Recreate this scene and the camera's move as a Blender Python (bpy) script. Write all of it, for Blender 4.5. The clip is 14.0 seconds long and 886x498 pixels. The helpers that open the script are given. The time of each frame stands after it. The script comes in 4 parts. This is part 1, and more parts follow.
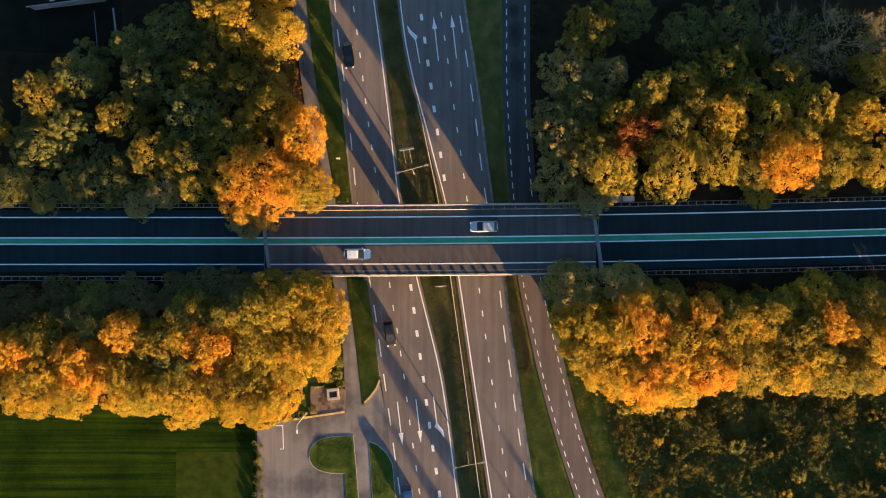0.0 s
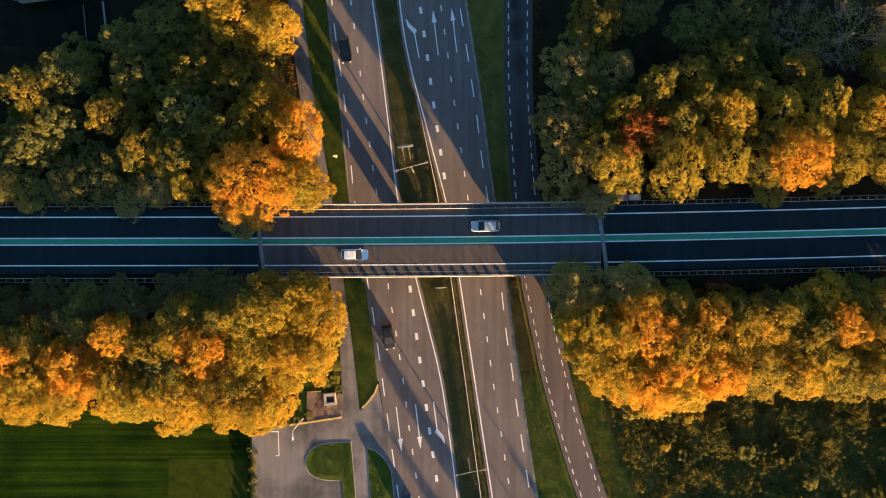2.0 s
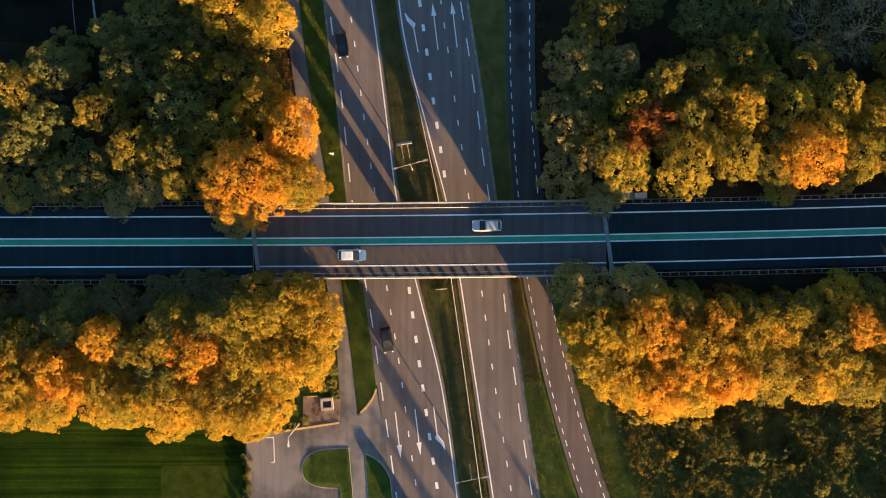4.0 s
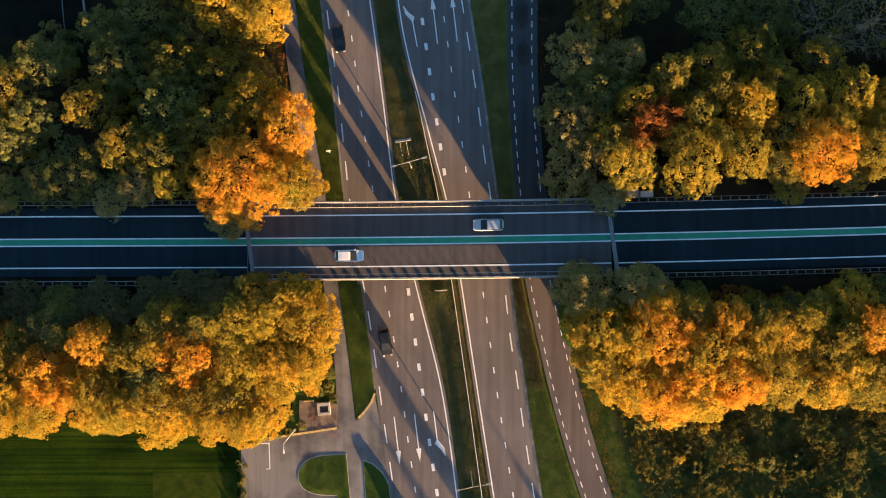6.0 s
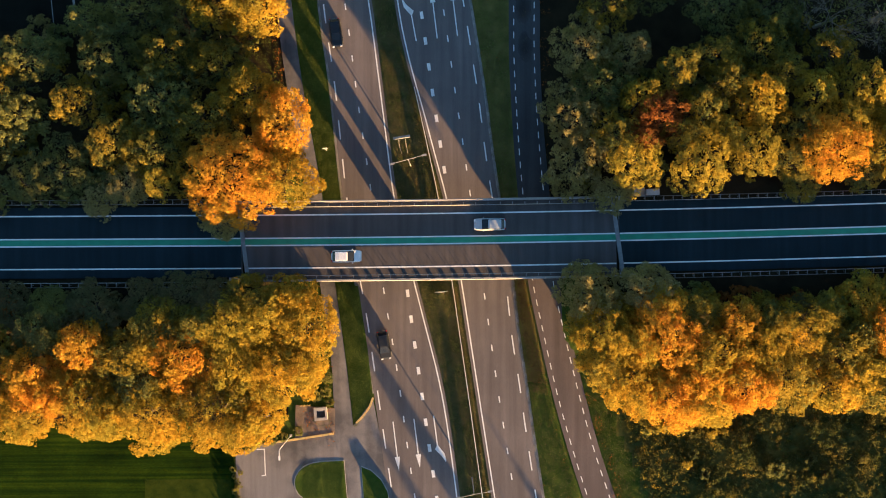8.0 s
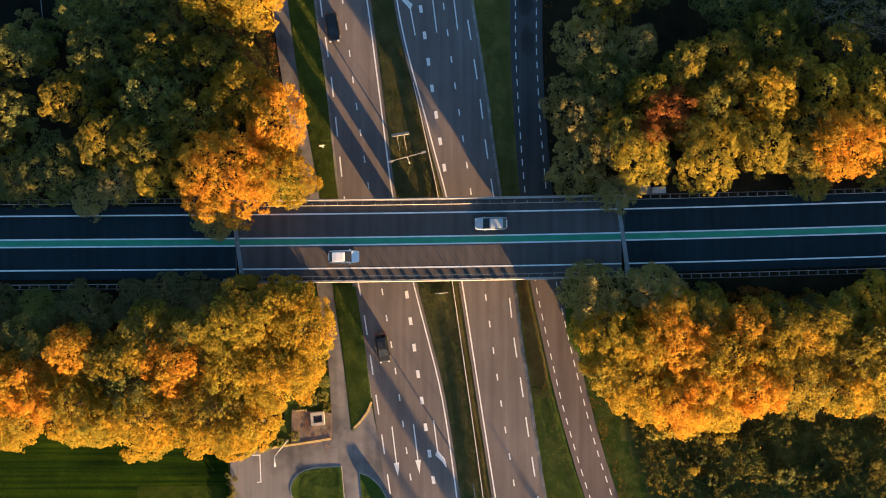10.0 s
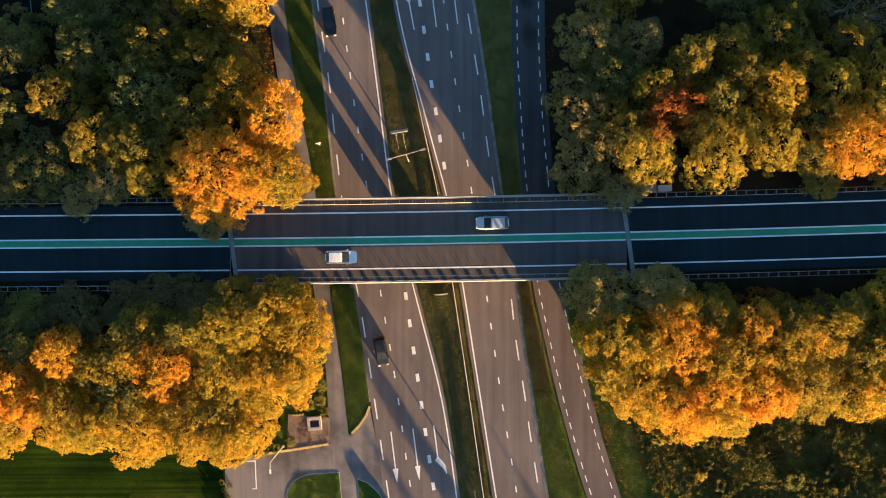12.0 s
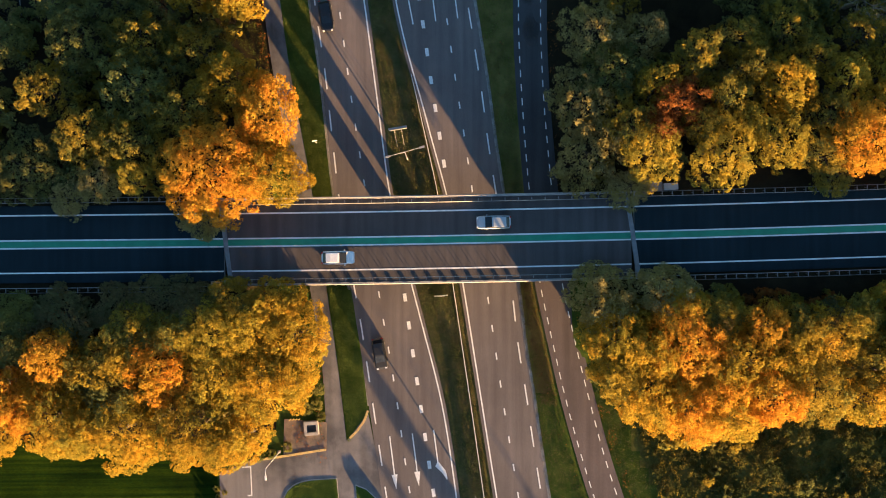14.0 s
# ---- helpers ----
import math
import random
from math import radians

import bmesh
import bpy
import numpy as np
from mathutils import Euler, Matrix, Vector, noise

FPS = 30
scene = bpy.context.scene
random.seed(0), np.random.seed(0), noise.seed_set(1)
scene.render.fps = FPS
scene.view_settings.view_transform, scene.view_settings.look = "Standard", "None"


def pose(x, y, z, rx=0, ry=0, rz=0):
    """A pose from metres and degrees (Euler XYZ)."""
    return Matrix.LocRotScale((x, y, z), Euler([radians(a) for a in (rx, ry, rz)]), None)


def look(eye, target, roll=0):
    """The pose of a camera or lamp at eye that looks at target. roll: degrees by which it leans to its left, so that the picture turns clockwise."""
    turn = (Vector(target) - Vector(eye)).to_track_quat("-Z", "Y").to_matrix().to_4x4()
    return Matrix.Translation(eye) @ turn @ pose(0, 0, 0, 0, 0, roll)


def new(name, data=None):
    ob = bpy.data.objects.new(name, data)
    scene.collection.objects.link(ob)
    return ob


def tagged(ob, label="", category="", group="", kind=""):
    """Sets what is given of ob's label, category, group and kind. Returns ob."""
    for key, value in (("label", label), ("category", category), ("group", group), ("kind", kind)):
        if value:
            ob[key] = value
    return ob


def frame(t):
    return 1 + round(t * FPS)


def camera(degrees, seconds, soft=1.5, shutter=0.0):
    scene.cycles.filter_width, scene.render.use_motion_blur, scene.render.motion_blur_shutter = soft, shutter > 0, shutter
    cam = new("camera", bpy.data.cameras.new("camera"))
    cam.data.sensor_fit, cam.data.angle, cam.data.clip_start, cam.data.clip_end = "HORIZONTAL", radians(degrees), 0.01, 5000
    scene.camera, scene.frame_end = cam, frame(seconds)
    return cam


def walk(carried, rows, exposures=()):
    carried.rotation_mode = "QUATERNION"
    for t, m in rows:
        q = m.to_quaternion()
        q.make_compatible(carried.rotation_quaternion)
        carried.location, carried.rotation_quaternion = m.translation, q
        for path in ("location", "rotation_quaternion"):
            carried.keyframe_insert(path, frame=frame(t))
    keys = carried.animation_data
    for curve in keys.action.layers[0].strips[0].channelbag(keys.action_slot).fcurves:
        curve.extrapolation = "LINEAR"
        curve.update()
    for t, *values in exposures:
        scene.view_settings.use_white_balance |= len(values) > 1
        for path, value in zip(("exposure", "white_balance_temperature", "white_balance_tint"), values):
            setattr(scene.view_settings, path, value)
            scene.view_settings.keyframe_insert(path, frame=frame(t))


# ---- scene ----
cam = camera(50.0, 14.0, soft=1.0)
# seconds, eye x, y, z, turn: a drone that looks straight down and sinks slowly
PATH = [
    (0.0, 0.00, 0.00, 164.05, 0.000),
    (1.0, -0.01, 0.03, 161.56, -0.042),
    (2.0, -0.03, 0.05, 159.14, -0.083),
    (3.0, -0.04, 0.07, 156.79, -0.123),
    (4.0, -0.05, 0.09, 154.50, -0.163),
    (5.0, -0.06, 0.10, 152.28, -0.202),
    (6.0, -0.06, 0.11, 150.12, -0.241),
    (7.0, -0.07, 0.12, 148.01, -0.280),
    (8.0, -0.07, 0.13, 145.97, -0.319),
    (9.0, -0.08, 0.13, 143.98, -0.358),
    (10.0, -0.08, 0.14, 142.05, -0.398),
    (11.0, -0.08, 0.15, 140.17, -0.438),
    (12.0, -0.08, 0.16, 138.35, -0.478),
    (13.0, -0.07, 0.17, 136.57, -0.520),
    (14.0, -0.07, 0.18, 134.85, -0.562),
]
walk(cam, [(t, pose(x, y, z, 0, 0, turn)) for t, x, y, z, turn in PATH], exposures=((0.0, 2.74, 5850, 6), (14.0, 2.82, 5850, 6)))

# ---- light: a low sun from the south-east and a clear evening sky ----
SUN_ELEVATION, SUN_AZIMUTH = 5.5, 148.0  # degrees; azimuth clockwise from +y
world = bpy.data.worlds.new("evening_sky")
scene.world = world
world.use_nodes = True
sky = world.node_tree.nodes.new("ShaderNodeTexSky")
sky.sky_type = "NISHITA"
sky.sun_disc = False
sky.sun_elevation = radians(SUN_ELEVATION)
sky.sun_rotation = radians(SUN_AZIMUTH)
sky.ozone_density = 2.4
sky.dust_density = 1.0
background = world.node_tree.nodes["Background"]
background.inputs["Strength"].default_value = 0.058
world.node_tree.links.new(sky.outputs["Color"], background.inputs["Color"])
sun_data = bpy.data.lights.new("sun", "SUN")
sun_data.energy = 5.0
sun_data.angle = radians(0.5)
sun_data.color = (1.0, 0.545, 0.2)
sun = new("sun", sun_data)
toward_sun = Vector((math.sin(radians(SUN_AZIMUTH)) * math.cos(radians(SUN_ELEVATION)),
                     math.cos(radians(SUN_AZIMUTH)) * math.cos(radians(SUN_ELEVATION)),
                     math.sin(radians(SUN_ELEVATION))))
sun.matrix_world = look(toward_sun * 300, (0, 0, 0))

# ---- materials ----
def material(name, rough=0.8, metal=0.0):
    m = bpy.data.materials.new(name)
    m.use_nodes = True
    n = m.node_tree.nodes
    b = n["Principled BSDF"]
    b.inputs["Roughness"].default_value = rough
    b.inputs["Metallic"].default_value = metal
    return m, n, m.node_tree.links, b


def ramp(nodes, stops):
    r = nodes.new("ShaderNodeValToRGB")
    while len(r.color_ramp.elements) < len(stops):
        r.color_ramp.elements.new(0.5)
    for e, (p, c) in zip(r.color_ramp.elements, stops):
        e.position, e.color = p, (*c, 1)
    return r


def noise_node(nodes, links, scale, detail=4.0, rough=0.6, stretch=None, turn=0.0):
    n = nodes.new("ShaderNodeTexNoise")
    n.inputs["Scale"].default_value = scale
    n.inputs["Detail"].default_value = detail
    n.inputs["Roughness"].default_value = rough
    g = nodes.new("ShaderNodeNewGeometry")
    mp = nodes.new("ShaderNodeMapping")
    mp.inputs["Rotation"].default_value = (0, 0, radians(turn))
    if stretch:
        mp.inputs["Scale"].default_value = stretch
    links.new(g.outputs["Position"], mp.inputs["Vector"])
    links.new(mp.outputs["Vector"], n.inputs["Vector"])
    return n


def mix(nodes, links, fac, a, b, blend="MIX"):
    x = nodes.new("ShaderNodeMix")
    x.data_type, x.blend_type = "RGBA", blend
    if isinstance(fac, float):
        x.inputs[0].default_value = fac
    else:
        links.new(fac, x.inputs[0])
    for socket, v in ((x.inputs[6], a), (x.inputs[7], b)):
        if isinstance(v, tuple):
            socket.default_value = (*v, 1)
        else:
            links.new(v, socket)
    return x.outputs[2]


def bump(nodes, links, bsdf, height, strength=0.3, distance=0.02):
    b = nodes.new("ShaderNodeBump")
    b.inputs["Strength"].default_value = strength
    b.inputs["Distance"].default_value = distance
    links.new(height, b.inputs["Height"])
    links.new(b.outputs["Normal"], bsdf.inputs["Normal"])


def mottled(name, dark, light, scale, fine=None, rough=0.85, relief=0.3, distance=0.02, stretch=None, turn=0.0, metal=0.0):
    """A surface that varies at two scales between two tints."""
    m, n, l, b = material(name, rough, metal)
    if rough >= 0.9:
        b.inputs["Specular IOR Level"].default_value = 0.08
    big = noise_node(n, l, scale, 4.0, 0.6, stretch, turn)
    small = noise_node(n, l, fine or scale * 14, 5.0, 0.7)
    r = ramp(n, ((0.3, dark), (0.7, light)))
    l.new(big.outputs["Fac"], r.inputs["Fac"])
    r2 = ramp(n, ((0.25, (0.72, 0.72, 0.72)), (0.75, (1.25, 1.25, 1.25))))
    l.new(small.outputs["Fac"], r2.inputs["Fac"])
    l.new(mix(n, l, 0.8, r.outputs["Color"], r2.outputs["Color"], "MULTIPLY"), b.inputs["Base Color"])
    bump(n, l, b, small.outputs["Fac"], relief, distance)
    return m


def asphalt(name, dark, light, turn, low=0.3, high=0.72):
    """Worn asphalt: fine grain, long streaks along the traffic, patches."""
    m, n, l, b = material(name, 0.85)
    b.inputs["Specular IOR Level"].default_value = 0.12
    patch = noise_node(n, l, 0.09, 6.0)
    streak = noise_node(n, l, 0.9, 3.0, 0.5, (1.0, 0.04, 1.0), turn)
    grain = noise_node(n, l, 9.0, 6.0, 0.75)
    r = ramp(n, ((low, dark), (high, light)))
    l.new(patch.outputs["Fac"], r.inputs["Fac"])
    s = ramp(n, ((0.3, (0.8, 0.8, 0.8)), (0.7, (1.15, 1.15, 1.15))))
    l.new(streak.outputs["Fac"], s.inputs["Fac"])
    g = ramp(n, ((0.3, (0.8, 0.8, 0.8)), (0.7, (1.2, 1.2, 1.2))))
    l.new(grain.outputs["Fac"], g.inputs["Fac"])
    c = mix(n, l, 1.0, r.outputs["Color"], s.outputs["Color"], "MULTIPLY")
    l.new(mix(n, l, 1.0, c, g.outputs["Color"], "MULTIPLY"), b.inputs["Base Color"])
    bump(n, l, b, grain.outputs["Fac"], 0.4, 0.006)
    return m


def foliage(name, a, b_tint, c_tint, clear=0.5):
    """Leaves: each tuft its own tint between a and b, whole boughs drifting to c, a little change from leaf to leaf."""
    m, n, l, b = material(name, 0.8)
    b.inputs["Specular IOR Level"].default_value = 0.15
    g = n.new("ShaderNodeNewGeometry")
    info = n.new("ShaderNodeObjectInfo")
    tuft = n.new("ShaderNodeAttribute")
    tuft.attribute_name = "tuft"
    r = ramp(n, ((0.0, a), (1.0, b_tint)))
    l.new(tuft.outputs["Fac"], r.inputs["Fac"])
    clump = noise_node(n, l, 0.3, 5.0, 0.7)
    cr = ramp(n, ((0.41, (0, 0, 0)), (0.58, (0.95, 0.95, 0.95))))
    l.new(clump.outputs["Fac"], cr.inputs["Fac"])
    c = mix(n, l, cr.outputs["Color"], r.outputs["Color"], c_tint)
    leaf = ramp(n, ((0.0, (0.78, 0.78, 0.78)), (1.0, (1.2, 1.2, 1.2))))
    l.new(g.outputs["Random Per Island"], leaf.inputs["Fac"])
    c = mix(n, l, 1.0, c, leaf.outputs["Color"], "MULTIPLY")
    v = n.new("ShaderNodeHueSaturation")
    mr = n.new("ShaderNodeMapRange")
    mr.inputs["To Min"].default_value = 0.86
    mr.inputs["To Max"].default_value = 1.18
    l.new(info.outputs["Random"], mr.inputs["Value"])
    l.new(mr.outputs["Result"], v.inputs["Value"])
    l.new(c, v.inputs["Color"])
    l.new(v.outputs["Color"], b.inputs["Base Color"])
    t = n.new("ShaderNodeBsdfTranslucent")
    l.new(v.outputs["Color"], t.inputs["Color"])
    ms = n.new("ShaderNodeMixShader")
    ms.inputs[0].default_value = clear
    l.new(b.outputs["BSDF"], ms.inputs[1])
    l.new(t.outputs["BSDF"], ms.inputs[2])
    l.new(ms.outputs["Shader"], n["Material Output"].inputs["Surface"])
    return m


M = {}
M["asphalt_west"] = asphalt("asphalt_west", (0.13, 0.114, 0.109), (0.185, 0.162, 0.154), 8)
M["asphalt_bridge"] = asphalt("asphalt_bridge", (0.07, 0.063, 0.061), (0.1, 0.089, 0.086), 90)
M["asphalt_bridge"].node_tree.nodes["Principled BSDF"].inputs["Specular IOR Level"].default_value = 0.08
# bank stretches of the upper road: tree shade is put into this darker colour
M["asphalt_bank_shaded"] = asphalt("asphalt_bank_shaded", (0.011, 0.02, 0.025), (0.018, 0.031, 0.038), 90)
M["asphalt_red"] = asphalt("asphalt_red", (0.105, 0.088, 0.084), (0.148, 0.122, 0.115), 12)
M["asphalt_grey"] = asphalt("asphalt_grey", (0.098, 0.096, 0.1), (0.215, 0.204, 0.202), 4, 0.42, 0.58)
M["asphalt_side_north"] = asphalt("asphalt_side_north", (0.05, 0.05, 0.052), (0.075, 0.074, 0.076), 2)
def damp(name):
    """Darker asphalt that fades out towards the rim of its patch."""
    m = asphalt(name, (0.045, 0.043, 0.043), (0.075, 0.07, 0.07), 4)
    n, l = m.node_tree.nodes, m.node_tree.links
    tc = n.new("ShaderNodeTexCoord")
    mp = n.new("ShaderNodeMapping")
    mp.inputs["Location"].default_value = (-1.0, -1.0, 0.0)
    mp.inputs["Scale"].default_value = (2.0, 2.0, 0.0)
    gr = n.new("ShaderNodeTexGradient")
    gr.gradient_type = "SPHERICAL"
    l.new(tc.outputs["Generated"], mp.inputs["Vector"])
    l.new(mp.outputs["Vector"], gr.inputs["Vector"])
    rim = ramp(n, ((0.0, (0, 0, 0)), (0.9, (0.6, 0.6, 0.6))))
    l.new(gr.outputs["Fac"], rim.inputs["Fac"])
    clear = n.new("ShaderNodeBsdfTransparent")
    ms = n.new("ShaderNodeMixShader")
    l.new(rim.outputs["Color"], ms.inputs[0])
    l.new(clear.outputs["BSDF"], ms.inputs[1])
    l.new(n["Principled BSDF"].outputs["BSDF"], ms.inputs[2])
    l.new(ms.outputs["Shader"], n["Material Output"].inputs["Surface"])
    return m


M["damp"] = damp("fading_dark_asphalt")
M["paint"] = mottled("road_paint", (0.68, 0.68, 0.66), (0.86, 0.86, 0.84), 1.5, 12, 0.6, 0.2, 0.004)
M["green_paint"] = mottled("green_paint", (0.027, 0.21, 0.115), (0.045, 0.29, 0.16), 0.8, 10, 0.6, 0.2, 0.004)
M["yellow_paint"] = mottled("yellow_kerb", (0.5, 0.36, 0.12), (0.65, 0.5, 0.2), 2.0, 14, 0.7, 0.2, 0.004)
M["concrete"] = mottled("concrete", (0.3, 0.28, 0.26), (0.45, 0.42, 0.39), 0.6, 9, 0.85)
M["concrete_pale"] = mottled("concrete_pale", (0.45, 0.43, 0.4), (0.6, 0.57, 0.53), 0.6, 9, 0.8)
M["steel"] = mottled("galvanised_steel", (0.2, 0.2, 0.195), (0.33, 0.32, 0.31), 1.2, 10, 0.5, 0.1, 0.003, metal=0.7)
M["white_steel"] = mottled("white_steel", (0.62, 0.62, 0.6), (0.8, 0.8, 0.78), 1.2, 10, 0.5, 0.1, 0.003)
M["grey_steel"] = mottled("weathered_steel", (0.2, 0.2, 0.2), (0.32, 0.31, 0.3), 1.2, 10, 0.6, 0.1, 0.003)
M["rubber"] = mottled("black_rubber", (0.03, 0.03, 0.03), (0.06, 0.06, 0.06), 2.0, 12, 0.8)
M["joint"] = mottled("joint_strip", (0.17, 0.175, 0.18), (0.27, 0.275, 0.28), 2.0, 12, 0.7)
M["grass"] = mottled("verge_grass", (0.03, 0.064, 0.008), (0.085, 0.11, 0.018), 0.4, 5, 0.9, 0.8, 0.08)
M["scrub_ground"] = mottled("scrub_ground", (0.045, 0.06, 0.014), (0.13, 0.125, 0.03), 0.35, 7, 0.95, 1.0, 0.15)
M["median"] = mottled("median_grass", (0.035, 0.05, 0.014), (0.125, 0.105, 0.042), 0.35, 5, 0.9, 0.8, 0.08)
M["rough_verge"] = mottled("rough_verge", (0.07, 0.085, 0.018), (0.2, 0.165, 0.05), 0.3, 5, 0.9, 0.8, 0.08)
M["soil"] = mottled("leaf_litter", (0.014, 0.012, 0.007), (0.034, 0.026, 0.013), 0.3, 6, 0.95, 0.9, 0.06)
M["bark"] = mottled("bark", (0.05, 0.04, 0.03), (0.11, 0.09, 0.07), 1.0, 9, 0.9, 0.8, 0.03)
M["grey_bark"] = mottled("grey_bark", (0.18, 0.155, 0.12), (0.28, 0.245, 0.195), 1.0, 9, 0.9, 0.6, 0.02)
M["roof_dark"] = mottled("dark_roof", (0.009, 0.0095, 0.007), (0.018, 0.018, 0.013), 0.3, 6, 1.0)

def mown(name, dark, light, streak):
    """Mown grass: long swaths of uneven width, broken by patches and fine grain."""
    m, n, l, b = material(name, 0.95)
    b.inputs["Specular IOR Level"].default_value = 0.05
    swath = noise_node(n, l, 1.0, 3.0, 0.6, (0.022, 1.1, 1.0), 0.7)
    patch = noise_node(n, l, 0.13, 5.0, 0.6)
    grain = noise_node(n, l, 5.0, 5.0, 0.75, (0.5, 1.0, 1.0))
    r = ramp(n, ((0.36, dark), (0.66, light)))
    l.new(swath.outputs["Fac"], r.inputs["Fac"])
    p = ramp(n, ((0.35, (0.6, 0.65, 0.6)), (0.68, streak)))
    l.new(patch.outputs["Fac"], p.inputs["Fac"])
    g = ramp(n, ((0.3, (0.7, 0.7, 0.7)), (0.7, (1.3, 1.3, 1.3))))
    l.new(grain.outputs["Fac"], g.inputs["Fac"])
    c = mix(n, l, 1.0, r.outputs["Color"], p.outputs["Color"], "MULTIPLY")
    l.new(mix(n, l, 1.0, c, g.outputs["Color"], "MULTIPLY"), b.inputs["Base Color"])
    bump(n, l, b, grain.outputs["Fac"], 0.7, 0.05)
    return m


M["field"] = mown("field_grass", (0.006, 0.019, 0.002), (0.025, 0.048, 0.003), (1.55, 1.45, 1.2))
M["gravel"] = mottled("gravel", (0.13, 0.12, 0.105), (0.34, 0.32, 0.29), 0.7, 6, 0.95, 0.9, 0.03)
M["meadow"] = mottled("meadow_grass", (0.014, 0.029, 0.002), (0.04, 0.058, 0.005), 0.5, 6, 0.9, 0.9, 0.06)
M["paving"] = mottled("brown_paving", (0.13, 0.1, 0.08), (0.24, 0.19, 0.15), 0.8, 7, 0.9, 0.6, 0.02)
M["glass"] = mottled("dark_car_glass", (0.012, 0.014, 0.016), (0.02, 0.022, 0.025), 1.0, 8, 0.08, 0.0, 0.001)
M["lamp_white"] = mottled("lamp_lens", (0.7, 0.7, 0.68), (0.85, 0.85, 0.82), 2.0, 12, 0.2, 0.0, 0.001)
M["lamp_red"] = mottled("tail_lens", (0.35, 0.02, 0.015), (0.5, 0.03, 0.02), 2.0, 12, 0.25, 0.0, 0.001)
for key, tint in (("car_white", (0.75, 0.76, 0.77)), ("car_silver", (0.42, 0.44, 0.46)), ("car_black", (0.02, 0.021, 0.023)), ("car_blue", (0.03, 0.08, 0.2))):
    M[key] = mottled(key, tuple(0.92 * v for v in tint), tint, 0.8, 9, 0.28, 0.02, 0.002)


def blades(name, a, b_tint):
    m, n, l, b = material(name, 0.9)
    b.inputs["Specular IOR Level"].default_value = 0.08
    g = n.new("ShaderNodeNewGeometry")
    r = ramp(n, ((0.0, a), (1.0, b_tint)))
    l.new(g.outputs["Random Per Island"], r.inputs["Fac"])
    spots = noise_node(n, l, 0.4, 3.0)
    sr = ramp(n, ((0.35, (0.65, 0.65, 0.65)), (0.65, (1.3, 1.3, 1.3))))
    l.new(spots.outputs["Fac"], sr.inputs["Fac"])
    l.new(mix(n, l, 1.0, r.outputs["Color"], sr.outputs["Color"], "MULTIPLY"), b.inputs["Base Color"])
    return m


M["green_blades"] = blades("green_blades", (0.075, 0.115, 0.016), (0.15, 0.17, 0.036))
M["dry_blades"] = blades("dry_blades", (0.1, 0.085, 0.034), (0.18, 0.145, 0.06))
M["reed_blades"] = blades("reed_blades", (0.105, 0.08, 0.032), (0.165, 0.125, 0.05))

LEAF = {
    "orange": foliage("orange_leaves", (0.54, 0.24, 0.02), (0.64, 0.34, 0.032), (0.46, 0.3, 0.03)),
    "amber": foliage("amber_leaves", (0.43, 0.265, 0.02), (0.52, 0.345, 0.033), (0.29, 0.245, 0.032)),
    "yellow": foliage("yellow_leaves", (0.41, 0.29, 0.024), (0.52, 0.385, 0.045), (0.28, 0.25, 0.036)),
    "olive": foliage("olive_leaves", (0.11, 0.125, 0.032), (0.19, 0.19, 0.046), (0.38, 0.275, 0.03)),
    "green": foliage("green_leaves", (0.09, 0.115, 0.042), (0.18, 0.195, 0.066), (0.22, 0.21, 0.05)),
    "grey": foliage("grey_green_leaves", (0.26, 0.22, 0.085), (0.38, 0.325, 0.125), (0.3, 0.25, 0.075)),
    "brown": foliage("brown_green_leaves", (0.14, 0.105, 0.045), (0.22, 0.17, 0.065), (0.12, 0.12, 0.045)),
    "bramble": foliage("bramble_leaves", (0.042, 0.062, 0.019), (0.092, 0.108, 0.03), (0.145, 0.132, 0.033)),
    "rust": foliage("rust_leaves", (0.26, 0.085, 0.02), (0.38, 0.14, 0.03), (0.24, 0.11, 0.025)),
}

# ---- helpers for meshes ----
def part(name, bm, mat, parent=None, label="", smooth=False):
    me = bpy.data.meshes.new(name)
    bm.to_mesh(me)
    bm.free()
    me.materials.append(mat)
    if smooth:
        for p in me.polygons:
            p.use_smooth = True
    return mesh_part(name, me, parent, label)


def mesh_part(name, me, parent=None, label=""):
    ob = new(name, me)
    if parent:
        ob.parent = parent
    return tagged(ob, label)


def add_box(bm, lo, hi, m=None, bevel=0.0):
    r = bmesh.ops.create_cube(bm, size=1.0)
    c = Matrix.LocRotScale([(a + b) / 2 for a, b in zip(lo, hi)], None, [b - a for a, b in zip(lo, hi)])
    bmesh.ops.transform(bm, matrix=(m or Matrix()) @ c, verts=r["verts"])
    if bevel:
        bmesh.ops.bevel(bm, geom=list({e for v in r["verts"] for e in v.link_edges}), offset=bevel, segments=2, affect="EDGES")


def box(lo, hi, m=None, bevel=0.0):
    bm = bmesh.new()
    add_box(bm, lo, hi, m, bevel)
    return bm


def add_tube(bm, points, radii, sides=8, caps=True):
    """A tapered tube along points."""
    rings = []
    for i, p in enumerate(points):
        a = Vector(points[max(i - 1, 0)])
        b = Vector(points[min(i + 1, len(points) - 1)])
        q = (b - a).to_track_quat("Z", "Y")
        rings.append([bm.verts.new(Vector(p) + q @ Vector((radii[i] * math.cos(k * math.tau / sides), radii[i] * math.sin(k * math.tau / sides), 0))) for k in range(sides)])
    for lo, hi in zip(rings, rings[1:]):
        for k in range(sides):
            bm.faces.new((lo[k], lo[(k + 1) % sides], hi[(k + 1) % sides], hi[k]))
    if caps:
        bm.faces.new(rings[0][::-1])
        bm.faces.new(rings[-1])


def tube(points, radii, sides=8):
    bm = bmesh.new()
    add_tube(bm, points, radii, sides)
    return bm


